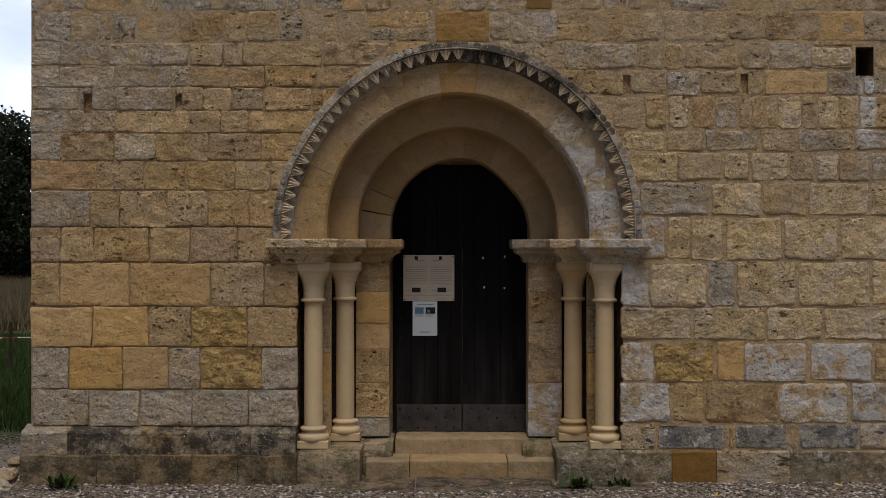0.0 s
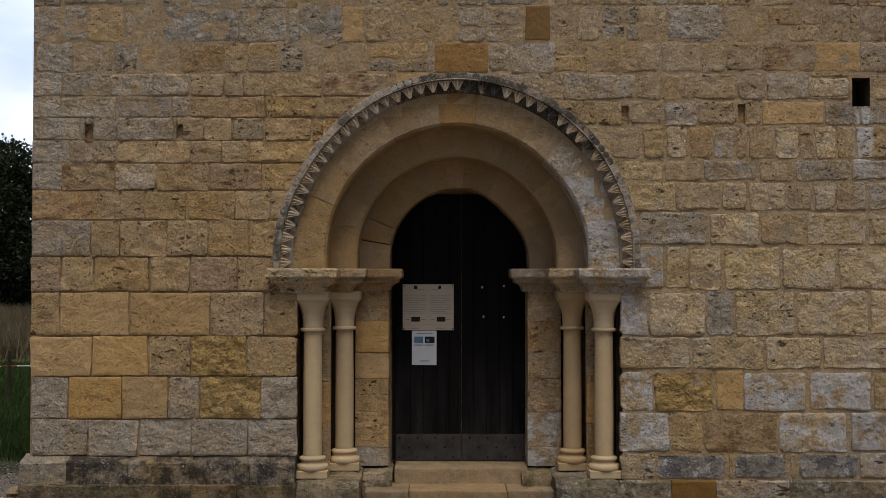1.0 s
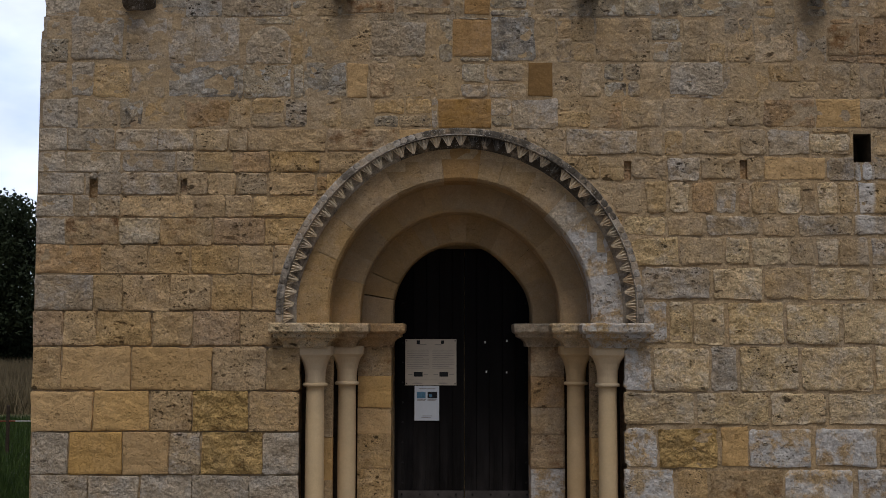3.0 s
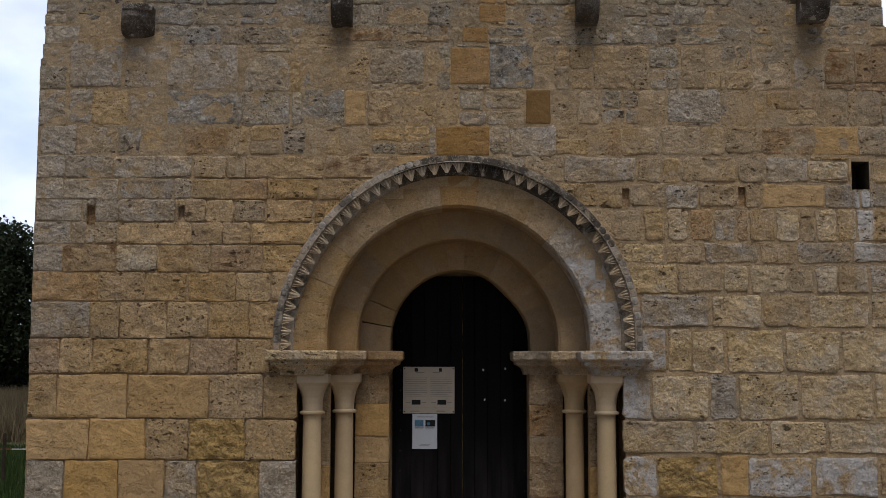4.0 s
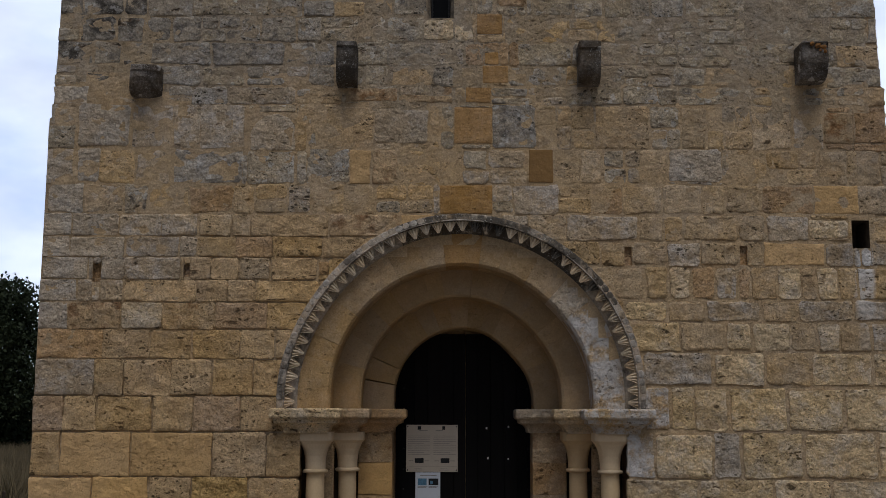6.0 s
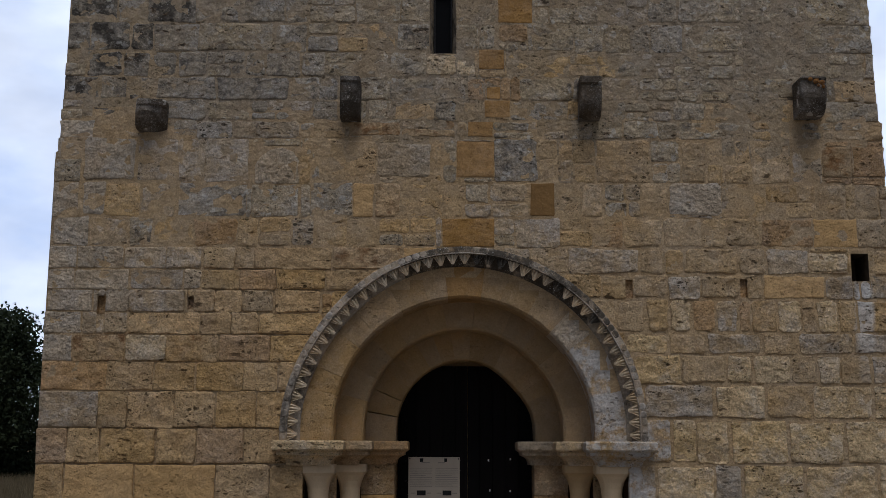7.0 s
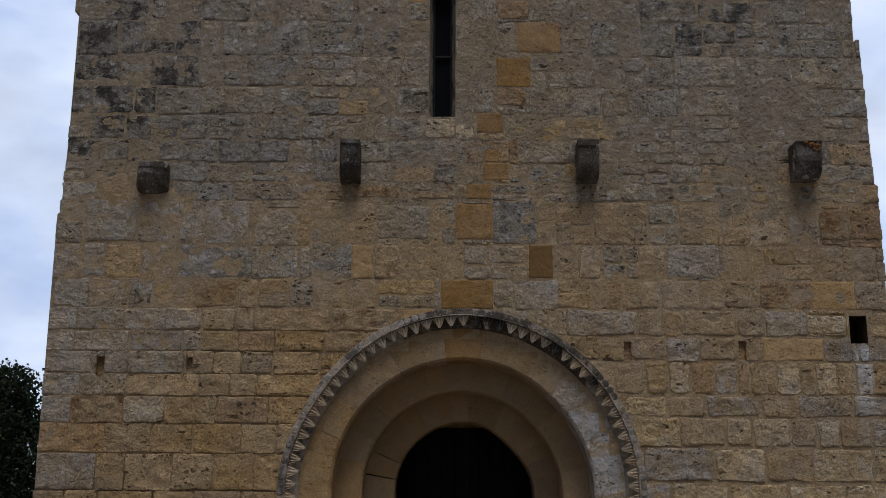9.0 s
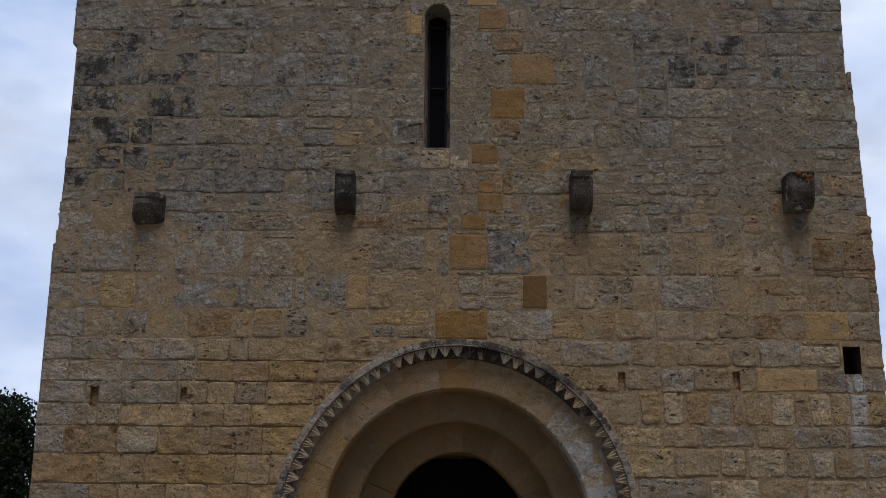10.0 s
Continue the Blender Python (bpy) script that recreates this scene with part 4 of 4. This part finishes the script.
# ---- distance: trees, fence, grass ----


def tree(x, y, h, spread, seed):
    rg = random.Random(seed)
    tr = thing("tree", "dark broad-crowned tree at the meadow edge", "tree", "trees behind the tower", at=(x, y, 0))
    bm = lathe([(0.32, -0.1), (0.24, h * 0.2), (0.17, h * 0.45), (0.05, h * 0.8)], 0, 0, 9)
    for k in range(9):
        a, z = rg.uniform(0, 6.28), h * rg.uniform(0.22, 0.6)
        l = spread * rg.uniform(0.5, 0.85)
        e = (l * math.cos(a), l * math.sin(a), z + l * rg.uniform(0.3, 0.8))
        ra = [bm.verts.new((0.09 * math.cos(t), 0.09 * math.sin(t), z)) for t in (0, 2.1, 4.2)]
        rb = [bm.verts.new((e[0] + 0.02 * math.cos(t), e[1] + 0.02 * math.sin(t), e[2])) for t in (0, 2.1, 4.2)]
        for i in range(3):
            bm.faces.new((ra[i], ra[(i + 1) % 3], rb[(i + 1) % 3], rb[i]))
    part("trunk", bm, BARK, tr)
    vs, fs = [], []
    clumps = []
    for k in range(95):
        a, f = rg.uniform(0, 6.28), rg.random() ** 0.5
        zz = rg.random()
        rad = spread * math.sin(math.pi * (0.12 + 0.80 * zz)) ** 0.7
        clumps.append((rad * f * math.cos(a), rad * f * math.sin(a), h * (0.10 + 0.86 * zz), rg.uniform(0.5, 1.15)))
    for cx, cy, cz, cr in clumps:
        for _ in range(420):
            u = Vector((rg.gauss(0, 1), rg.gauss(0, 1), rg.gauss(0, 0.8))).normalized() * cr * rg.uniform(0.55, 1.1)
            p = Vector((cx, cy, cz)) + u
            d = Vector((rg.gauss(0, 1), rg.gauss(0, 1), rg.gauss(0, 1))).normalized() * rg.uniform(0.06, 0.13)
            e = d.cross(Vector((rg.gauss(0, 1), rg.gauss(0, 1), rg.gauss(0, 1)))).normalized() * rg.uniform(0.04, 0.08)
            b = len(vs)
            vs += [p - d, p + e, p + d, p - e]
            fs.append((b, b + 1, b + 2, b + 3))
    me = bpy.data.meshes.new("crown")
    me.from_pydata([tuple(v) for v in vs], [], fs)
    me.materials.append(LEAFMAT)
    cr = new("crown", me)
    cr.parent = tr


tree(-20.9, 52, 8.0, 3.2, 3)
tree(-25.5, 55, 9.5, 4.0, 4)
tree(-16.0, 58, 7.5, 3.4, 5)
tree(25.0, 54, 10.2, 4.2, 6)
tree(31.0, 58, 9.0, 4.0, 7)
# far hedge under the trees
rg = random.Random(11)
vs, fs = [], []
for _ in range(30000):
    p = Vector((rg.uniform(-45, 45), rg.uniform(56, 62), abs(rg.gauss(0, 2.0))))
    if -12 < p.x < 16:
        continue
    d = Vector((rg.gauss(0, 1), rg.gauss(0, 1), rg.gauss(0, 1))).normalized() * 0.22
    e = d.cross(Vector((rg.gauss(0, 1), rg.gauss(0, 1), rg.gauss(0, 1)))).normalized() * 0.16
    b = len(vs)
    vs += [p - d, p + e, p + d, p - e]
    fs.append((b, b + 1, b + 2, b + 3))
me = bpy.data.meshes.new("hedge")
me.from_pydata([tuple(v) for v in vs], [], fs)
me.materials.append(LEAFMAT)
tagged(new("hedge", me), "dark hedge and undergrowth along the meadow edge", "hedge", kind="stuff")

for k, (px, py) in enumerate(((-6.43, 16.8), (-9.6, 17.0))):
    po = thing("fence_post", "thin dark fence post standing in the grass", "fence post", "fence posts", at=(px, py, 0))
    part("post", lathe([(0.03, -0.1), (0.028, 0.4), (0.026, 0.74), (0.015, 0.76)], 0, 0, 8), POSTWOOD, po)
crv = bpy.data.curves.new("cord", "CURVE")
crv.dimensions, crv.bevel_depth = "3D", 0.008
sp = crv.splines.new("POLY")
sp.points.add(12)
for i in range(13):
    f = i / 12
    sp.points[i].co = (-9.6 + 6.2 * f, 17.0 - 0.4 * f, 0.62 - 0.16 * (1 - (2 * abs(f - 0.5)) ** 2) * (1 if f < 0.5 else 0.6), 1)
crv.materials.append(TAPE)
tagged(new("cord", crv), "red and white cord strung along the fence posts", "cord")


def blades(name, label, mat, count, area_, hmin, hmax, wide, seed):
    rg = random.Random(seed)
    vs, fs = [], []
    x0, x1, y0, y1 = area_
    for _ in range(count):
        y = rg.uniform(y0, y1)
        x = rg.uniform(x0, x1) * y / y0
        a, h = rg.uniform(0, 6.28), rg.uniform(hmin, hmax)
        w = wide * rg.uniform(0.6, 1.3)
        lx, ly = rg.gauss(0, 0.25) * h, rg.gauss(0, 0.25) * h
        b = len(vs)
        vs += [(x - w * math.cos(a), y - w * math.sin(a), 0), (x + w * math.cos(a), y + w * math.sin(a), 0), (x + lx, y + ly, h)]
        fs.append((b, b + 1, b + 2))
    me = bpy.data.meshes.new(name)
    me.from_pydata(vs, [], fs)
    me.materials.append(mat)
    tagged(new(name, me), label, "grass", kind="stuff")


blades("lawn_grass", "short green grass beside the tower", GRASS, 30000, (-5.0, -3.0, 11.3, 24), 0.05, 0.16, 0.008, 21)
blades("tall_grass", "tall dry grass across the meadow", DRYGRASS, 24000, (-10.5, -7.0, 25, 56), 0.3, 0.8, 0.02, 22)

# ---- gravel, rubble and weeds ----
rg = random.Random(31)
ico = [(0, 0, 1), (0.9, 0, 0.35), (0.28, 0.86, 0.35), (-0.73, 0.53, 0.35), (-0.73, -0.53, 0.35), (0.28, -0.86, 0.35), (0, 0, -0.5)]
icof = [(0, 1, 2), (0, 2, 3), (0, 3, 4), (0, 4, 5), (0, 5, 1), (6, 2, 1), (6, 3, 2), (6, 4, 3), (6, 5, 4), (6, 1, 5)]
vs, fs = [], []
for _ in range(26000):
    if rg.random() < 0.85:
        x, y = rg.uniform(-4.0, 3.9), 8.0 + 0.95 * rg.random()
    else:
        x, y = rg.uniform(-5.6, -3.3), rg.uniform(8.0, 11.2)
    if -1.15 < x < 1.62 and y > 8.60 + 0.05 * math.sin(x * 5) and rg.random() > 0.06:
        continue
    s, a = 0.005 + 0.014 * rg.random() ** 2, rg.uniform(0, 6.28)
    b = len(vs)
    k1, k2, k3 = rg.uniform(0.7, 1.3), rg.uniform(0.7, 1.3), rg.uniform(0.5, 0.9)
    for px, py, pz in ico:
        u, v = px * s * k1 * rg.uniform(0.8, 1.2), py * s * k2 * rg.uniform(0.8, 1.2)
        vs.append((x + u * math.cos(a) - v * math.sin(a), y + u * math.sin(a) + v * math.cos(a), pz * s * k3 + s * 0.3))
    fs += [tuple(b + i for i in f) for f in icof]
me = bpy.data.meshes.new("gravel")
me.from_pydata(vs, [], fs)
me.materials.append(GRAVEL)
tagged(new("gravel", me), "loose pale mixed gravel at the wall foot", "gravel", kind="stuff")

for k, (x, y, s, f) in enumerate(((-3.50, 8.95, 0.13, 0.5), (-3.62, 8.72, 0.10, 0.6), (-3.42, 8.62, 0.12, 0.35), (-3.75, 9.1, 0.12, 0.5), (-3.36, 8.50, 0.06, 0.5), (-3.60, 9.6, 0.08, 0.6))):
    bm = bmesh.new()
    bmesh.ops.create_icosphere(bm, subdivisions=2, radius=1)
    for v in bm.verts:
        n = noise.noise(v.co * 1.7 + Vector((k * 3.1, 0, 0)))
        v.co = Vector((v.co.x * s * 1.3, v.co.y * s, v.co.z * s * f)) * (1 + 0.45 * n)
    ru = thing("rubble_stone", "loose broken stone lying on the gravel", "stone", "rubble by the corner", at=(x, y, s * f * 0.6))
    part("rock", bm, TONES["b" if k % 2 else "g"], ru)


def weed(x, y, s, count, seed):
    rg = random.Random(seed)
    wd = thing("weed", "small green weed growing at the wall foot", "weed", "weeds", at=(x, y, 0))
    vs, fs = [], []
    for _ in range(count):
        a, t, l = rg.uniform(0, 6.28), rg.uniform(0.3, 1.3), s * rg.uniform(0.5, 1.0)
        dx, dy, dz = math.cos(a) * math.cos(t), math.sin(a) * math.cos(t), math.sin(t)
        w = l * 0.10
        b = len(vs)
        ox, oy = rg.gauss(0, s * 0.3), rg.gauss(0, s * 0.15)
        for f, ww, sag in ((0, 0.3, 0), (0.4, 1, 0), (0.75, 0.8, 0.05), (1.0, 0.05, 0.18)):
            px, py, pz = ox + dx * l * f, oy + dy * l * f, dz * l * f - sag * l
            vs += [(px - math.sin(a) * w * ww, py + math.cos(a) * w * ww, pz), (px + math.sin(a) * w * ww, py - math.cos(a) * w * ww, pz)]
        for i in range(3):
            fs.append((b + 2 * i, b + 2 * i + 1, b + 2 * i + 3, b + 2 * i + 2))
    me = bpy.data.meshes.new("leaves")
    me.from_pydata(vs, [], fs)
    me.materials.append(WEED)
    o = new("leaves", me)
    o.parent = wd


weed(-2.93, 8.66, 0.17, 60, 41)
weed(1.02, 8.66, 0.17, 60, 42)
weed(1.38, 8.72, 0.13, 50, 43)
weed(0.30, 8.42, 0.05, 20, 44)

YELLOW = plain_mat("yellow dead leaf", (0.55, 0.42, 0.04), 0.7, 0.2)
for k, (x, y) in enumerate(((3.05, 8.72), (3.12, 8.80), (1.95, 8.45), (2.02, 8.36))):
    fl = thing("fallen_leaf", "small yellow dead leaf lying on the gravel", "leaf", "fallen leaves", at=(x, y, 0.022))
    fl.rotation_euler = (0.3, 0.2 * k, 1.3 * k)
    bm = bmesh.new()
    ring = [bm.verts.new((0.022 * math.cos(a), 0.014 * math.sin(a), 0.004 * math.cos(2 * a))) for a in (0, 0.9, 1.8, 2.6, 3.14, 3.7, 4.5, 5.4)]
    bm.faces.new(ring)
    ex = bmesh.ops.extrude_face_region(bm, geom=list(bm.faces))
    for v in ex["geom"]:
        if isinstance(v, bmesh.types.BMVert):
            v.co.z += 0.002
    part("blade", bm, YELLOW, fl)

# ---- sky behind the tower ----
m = bpy.data.materials.new("cloudy sky")
m.use_nodes = True
nt = m.node_tree
nt.nodes.clear()
out = nt.nodes.new("ShaderNodeOutputMaterial")
em = nt.nodes.new("ShaderNodeEmission")
pos = nt.nodes.new("ShaderNodeNewGeometry").outputs["Position"]
c1 = noise_tex(nt, pos, 0.0022, 8, 0.55, (1, 1, 2.2))
c2 = noise_tex(nt, pos, 0.0045, 6, 0.5, (1, 1, 2.0))
cc = mix(nt, span(nt, c1, 0.38, 0.62), (0.50, 0.60, 0.82), (0.92, 0.95, 1.02))
cc = mix(nt, span(nt, c2, 0.5, 0.68, 0, 0.5), cc, (0.55, 0.58, 0.66))
nt.links.new(cc, em.inputs[0])
em.inputs[1].default_value = 2.05
nt.links.new(em.outputs[0], out.inputs[0])
bm = bmesh.new()
rows_ = [[bm.verts.new((1500 * math.sin(radians(a)) * math.cos(radians(e)), 1500 * math.cos(radians(a)) * math.cos(radians(e)), 1500 * math.sin(radians(e)))) for a in range(-50, 51, 5)] for e in range(-3, 52, 5)]
for a, b in zip(rows_, rows_[1:]):
    for i in range(len(a) - 1):
        bm.faces.new((a[i], a[i + 1], b[i + 1], b[i]))
tagged(new("backdrop", mesh_of("backdrop", bm, m)), "bright broken cloud behind the tower", "sky", kind="structure")

# ---- the facing blocks, course by course ----
wall_left = thing("wall_left", "tan and ochre limestone blocks beside the doorway", "wall", kind="structure")
wall_right = thing("wall_right", "tan, grey and limewashed blocks beside the doorway", "wall", kind="structure")
wall_upper = thing("wall_upper", "weathered grey and tan blocks above the doorway", "wall", kind="structure")


def left(z0, z1, joints, tones):
    course(wall_left, z0, z1, joints, tones, 0.004, 0.018, 0.35, 0.45)


def right(z0, z1, joints, tones):
    course(wall_right, z0, z1, joints, tones, 0.012 if z0 < 3.0 else 0.008, 0.024, 0.5, 0.42)


def upper(z0, z1, joints, tones):
    course(wall_upper, z0, z1, joints, tones, 0.006, 0.03, 0.5, 0.45)


# repair blocks and odd stones let into the wall
insert(wall_upper, -0.061, 0.363, 3.474, 3.709, "r")
insert(wall_upper, 0.655, 0.859, 3.728, 4.008, "R")
insert(wall_upper, 0.05, 0.365, 4.048, 4.356, "r")
insert(wall_upper, 0.144, 0.357, 4.392, 4.527, "r")
insert(wall_upper, 0.286, 0.500, 4.561, 4.711, "r")
insert(wall_upper, 0.30, 0.42, 4.72, 4.826, "r")
insert(wall_upper, 0.238, 0.454, 4.974, 5.153, "r")
insert(wall_upper, 0.407, 0.649, 5.215, 5.374, "n")
insert(wall_upper, 0.398, 0.691, 5.385, 5.655, "r")
insert(wall_upper, 0.579, 0.950, 5.697, 5.972, "r")
insert(wall_upper, 0.410, 0.682, 6.000, 6.184, "n")
insert(wall_upper, 0.30, 0.536, 6.212, 6.408, "r")
insert(wall_upper, -0.339, -0.194, 6.156, 6.388, "o")
insert(wall_upper, 0.188, 0.462, 6.43, 6.60, "o")
insert(wall_upper, -0.20, 0.05, 4.925, 5.100, "p")
insert(wall_upper, -0.615, -0.406, 3.715, 4.000, "s")
insert(wall_upper, -0.794, -0.620, 3.715, 4.000, "o")
INSERTS.append((-1.62, -1.235, 3.985, 4.310))
part("stone", stone_bm([(-1.60, 3.99), (-1.238, 3.99), (-1.236, 4.19), (-1.29, 4.265), (-1.39, 4.30), (-1.48, 4.28), (-1.56, 4.22), (-1.605, 4.14)], FACE, 0.006, 0.008, 0.010, 0.01), TONES["q"], wall_upper, smooth=True)
insert(wall_upper, -1.235, -1.14, 3.985, 4.23, "b")
insert(wall_upper, 1.79, 2.221, 3.741, 4.015, "q", 0.02)
insert(wall_upper, 3.064, 3.30, 4.06, 4.325, "s")
insert(wall_upper, 3.31, 3.62, 4.06, 4.325, "n")
insert(wall_upper, 2.951, 3.316, 3.474, 3.716, "o")
insert(wall_upper, -0.83, -0.42, 4.40, 4.51, "s", 0.02)
insert(wall_upper, -0.40, 0.05, 4.385, 4.46, "s", 0.02)
insert(wall_right, 2.90, 3.222, 3.285, 3.44, "p", 0.02)
insert(wall_left, -1.025, -0.945, 2.975, 3.085, "n", 0.006)
insert(wall_upper, -0.60, -0.15, 4.05, 4.35, "q", 0.03)
left(0.443, 0.734, (-3.24, -2.79, -2.39, -1.98, -1.53, -1.14), 'qqqqq')
left(0.734, 1.068, (-3.24, -2.94, -2.52, -2.16, -1.91, -1.43, -1.14), 'qoogOq')
left(1.068, 1.388, (-3.25, -2.76, -2.32, -1.98, -1.54, -1.14), 'oocOc')
left(1.388, 1.735, (-3.25, -3.02, -2.47, -1.83, -1.41, -1.14), 'coocc')
left(1.735, 2.011, (-3.25, -3.01, -2.75, -2.31, -1.99, -1.62, -1.26), 'ncccnc')
left(2.011, 2.301, (-3.25, -2.78, -2.55, -2.18, -1.85, -1.53, -1.22), 'gbcccc')
left(2.301, 2.536, (-3.25, -2.73, -2.35, -2.02, -1.64, -1.36, -1.13), 'nccccc')
left(2.536, 2.754, (-3.25, -3.01, -2.59, -2.26, -1.84, -1.43, -1.00), 'qspsnc')
left(2.754, 2.932, (-3.25, -2.95, -2.58, -2.00, -1.75, -1.53, -1.02, -0.82), 'qgccccc')
left(2.932, 3.115, (-3.24, -2.87, -2.58, -2.13, -1.89, -1.66, -1.41, -1.04, -0.64), 'qqgbcbcc')
left(3.115, 3.284, (-3.24, -3.02, -2.58, -2.15, -2.00, -1.69, -1.40, -1.00, -0.37), 'qqggbncc')
left(3.284, 3.469, (-3.24, -3.02, -2.64, -2.29, -2.00, -1.73, -1.58, -0.95, -0.37, -0.11), 'qqggbbcso')
right(0.256, 0.467, (1.39, 1.68, 2.24, 2.30, 2.72, 2.79, 3.28, 3.63), 'gxmxmxg')
right(0.467, 0.792, (1.39, 1.80, 2.06, 2.65, 3.20, 3.63), 'wcsww')
right(0.792, 1.117, (1.39, 1.66, 2.14, 2.37, 2.88, 3.39, 3.63), 'wOowwc')
right(1.117, 1.384, (1.39, 1.96, 2.54, 2.99, 3.63), 'pppp')
right(1.384, 1.749, (1.39, 1.63, 2.09, 2.31, 2.79, 3.37, 3.63), 'wpqppp')
right(1.749, 2.096, (1.39, 1.75, 1.95, 2.22, 2.67, 3.12, 3.63), 'wppppp')
right(2.096, 2.372, (1.39, 1.54, 2.10, 2.51, 2.87, 3.36, 3.63), 'cgpbpp')
right(2.372, 2.608, (1.34, 1.47, 1.85, 2.21, 2.42, 2.72, 2.93, 3.12, 3.36, 3.63), 'bpbppbpbg')
right(2.608, 2.786, (1.23, 1.41, 1.76, 2.06, 2.50, 2.79, 3.23, 3.63), 'bpbgbgg')
right(2.786, 3.053, (1.09, 1.34, 1.58, 1.76, 1.94, 2.13, 2.31, 2.42, 2.63, 2.83, 2.95, 3.12, 3.28, 3.63), 'bbbpngnbpbpbb')
right(3.053, 3.253, (0.92, 1.23, 1.45, 1.76, 2.03, 2.35, 2.53, 3.03, 3.31, 3.63), 'bbbgbbogg')
right(3.253, 3.469, (0.43, 0.65, 0.96, 1.54, 1.74, 1.90, 2.34, 2.56, 2.92, 3.31, 3.63), 'gbgbbbbgbb')
upper(3.473, 3.715, (-3.23, -2.94, -2.60, -2.08, -1.72, -1.29, -0.83, -0.58, -0.11, 0.36, 0.53, 0.89, 1.16, 1.41, 1.73, 2.05, 2.53, 2.96, 3.68), 'qgbnbbbbbggbnbbbnb')
upper(3.715, 4.005, (-3.24, -2.82, -2.52, -2.23, -1.66, -0.79, -0.40, 0.12, 0.64, 0.85, 1.26, 1.56, 1.78, 2.29, 2.58, 3.24, 3.70), 'qbghknbgbbbbgbbb')
upper(4.005, 4.375, (-3.25, -3.02, -2.58, -2.24, -2.01, -1.64, -1.21, -1.05, -0.59, -0.22, -0.06, 0.35, 0.72, 1.01, 1.20, 1.65, 2.11, 2.48, 2.80, 3.07, 3.62), 'qqgggkkbgbbhbbbbbbgn')
upper(4.375, 4.531, (-3.23, -2.94, -2.43, -1.79, -1.24, -0.87, -0.41, 0.05, 0.35, 0.97, 1.43, 1.89, 2.49, 2.90, 3.18, 3.64), 'qghgbknbgkkkbkb')
upper(4.531, 4.705, (-3.23, -3.04, -2.55, -2.02, -1.65, -1.33, -0.92, -0.69, -0.13, 0.28, 0.48, 0.97, 1.25, 1.66, 2.12, 2.59, 3.09, 3.65), 'gdhkhhkbbbhbkkbbk')
upper(4.705, 4.905, (-3.22, -2.91, -2.44, -1.94, -1.34, -0.92, -0.50, -0.13, 0.14, 0.58, 1.02, 1.25, 1.57, 2.08, 2.50, 2.87, 3.19, 3.65), 'ddhhhkkgnkkgkkkkb')
upper(4.905, 5.126, (-3.21, -2.73, -2.27, -1.71, -1.25, -0.78, -0.18, 0.21, 0.48, 0.98, 1.39, 1.86, 2.37, 2.83, 3.15, 3.66), 'ddhhkkpbbbgkkkk')
upper(5.126, 5.378, (-3.23, -3.01, -2.48, -2.10, -1.47, -0.94, -0.46, -0.05, 0.38, 0.58, 1.03, 1.51, 1.95, 2.48, 2.96, 3.59), 'ddhkhbhkkkkhkgk')
upper(5.378, 5.661, (-3.22, -2.79, -2.55, -2.14, -1.73, -1.19, -0.80, -0.42, -0.05, 0.40, 0.67, 1.04, 1.47, 1.91, 2.44, 2.93, 3.61), 'dhdhhkkkkbkkhkkk')
upper(5.661, 5.977, (-3.21, -2.84, -2.62, -2.13, -1.64, -1.20, -0.72, -0.42, -0.06, 0.41, 0.58, 0.95, 1.44, 1.92, 2.46, 3.00, 3.63), 'dddhhhhkkkbhhdhh')
upper(5.977, 6.189, (-3.21, -2.96, -2.59, -2.15, -1.71, -1.31, -0.82, -0.06, 0.40, 0.68, 1.20, 1.64, 2.13, 2.62, 3.07, 3.66), 'hdhhhkkkkhkhdhh')
upper(6.189, 6.404, (-3.24, -2.76, -2.41, -2.11, -1.52, -1.32, -0.83, -0.35, -0.06, 0.31, 0.56, 1.05, 1.60, 2.19, 2.74, 3.68), 'hhhhkhkkkbhkhdh')
upper(6.404, 6.622, (-3.26, -2.97, -2.42, -2.17, -1.83, -1.33, -0.73, -0.06, 0.46, 0.86, 1.36, 1.85, 2.35, 2.85, 3.69), 'hhhhhkkkhkdhdh')
upper(6.622, 6.840, (-3.28, -2.79, -2.29, -1.74, -1.24, -0.64, -0.04, 0.56, 1.06, 1.56, 2.26, 2.96, 3.71), 'hdhhhkkhhkhh')
# plain courses above
for k in range(5):
    x, js = -3.25, [-3.25]
    while x < 3.4:
        x += random.uniform(0.3, 0.6)
        js.append(x)
    upper(6.84 + 0.23 * k, 6.84 + 0.23 * (k + 1), js, "".join(random.choice("hhhdk") for _ in js))
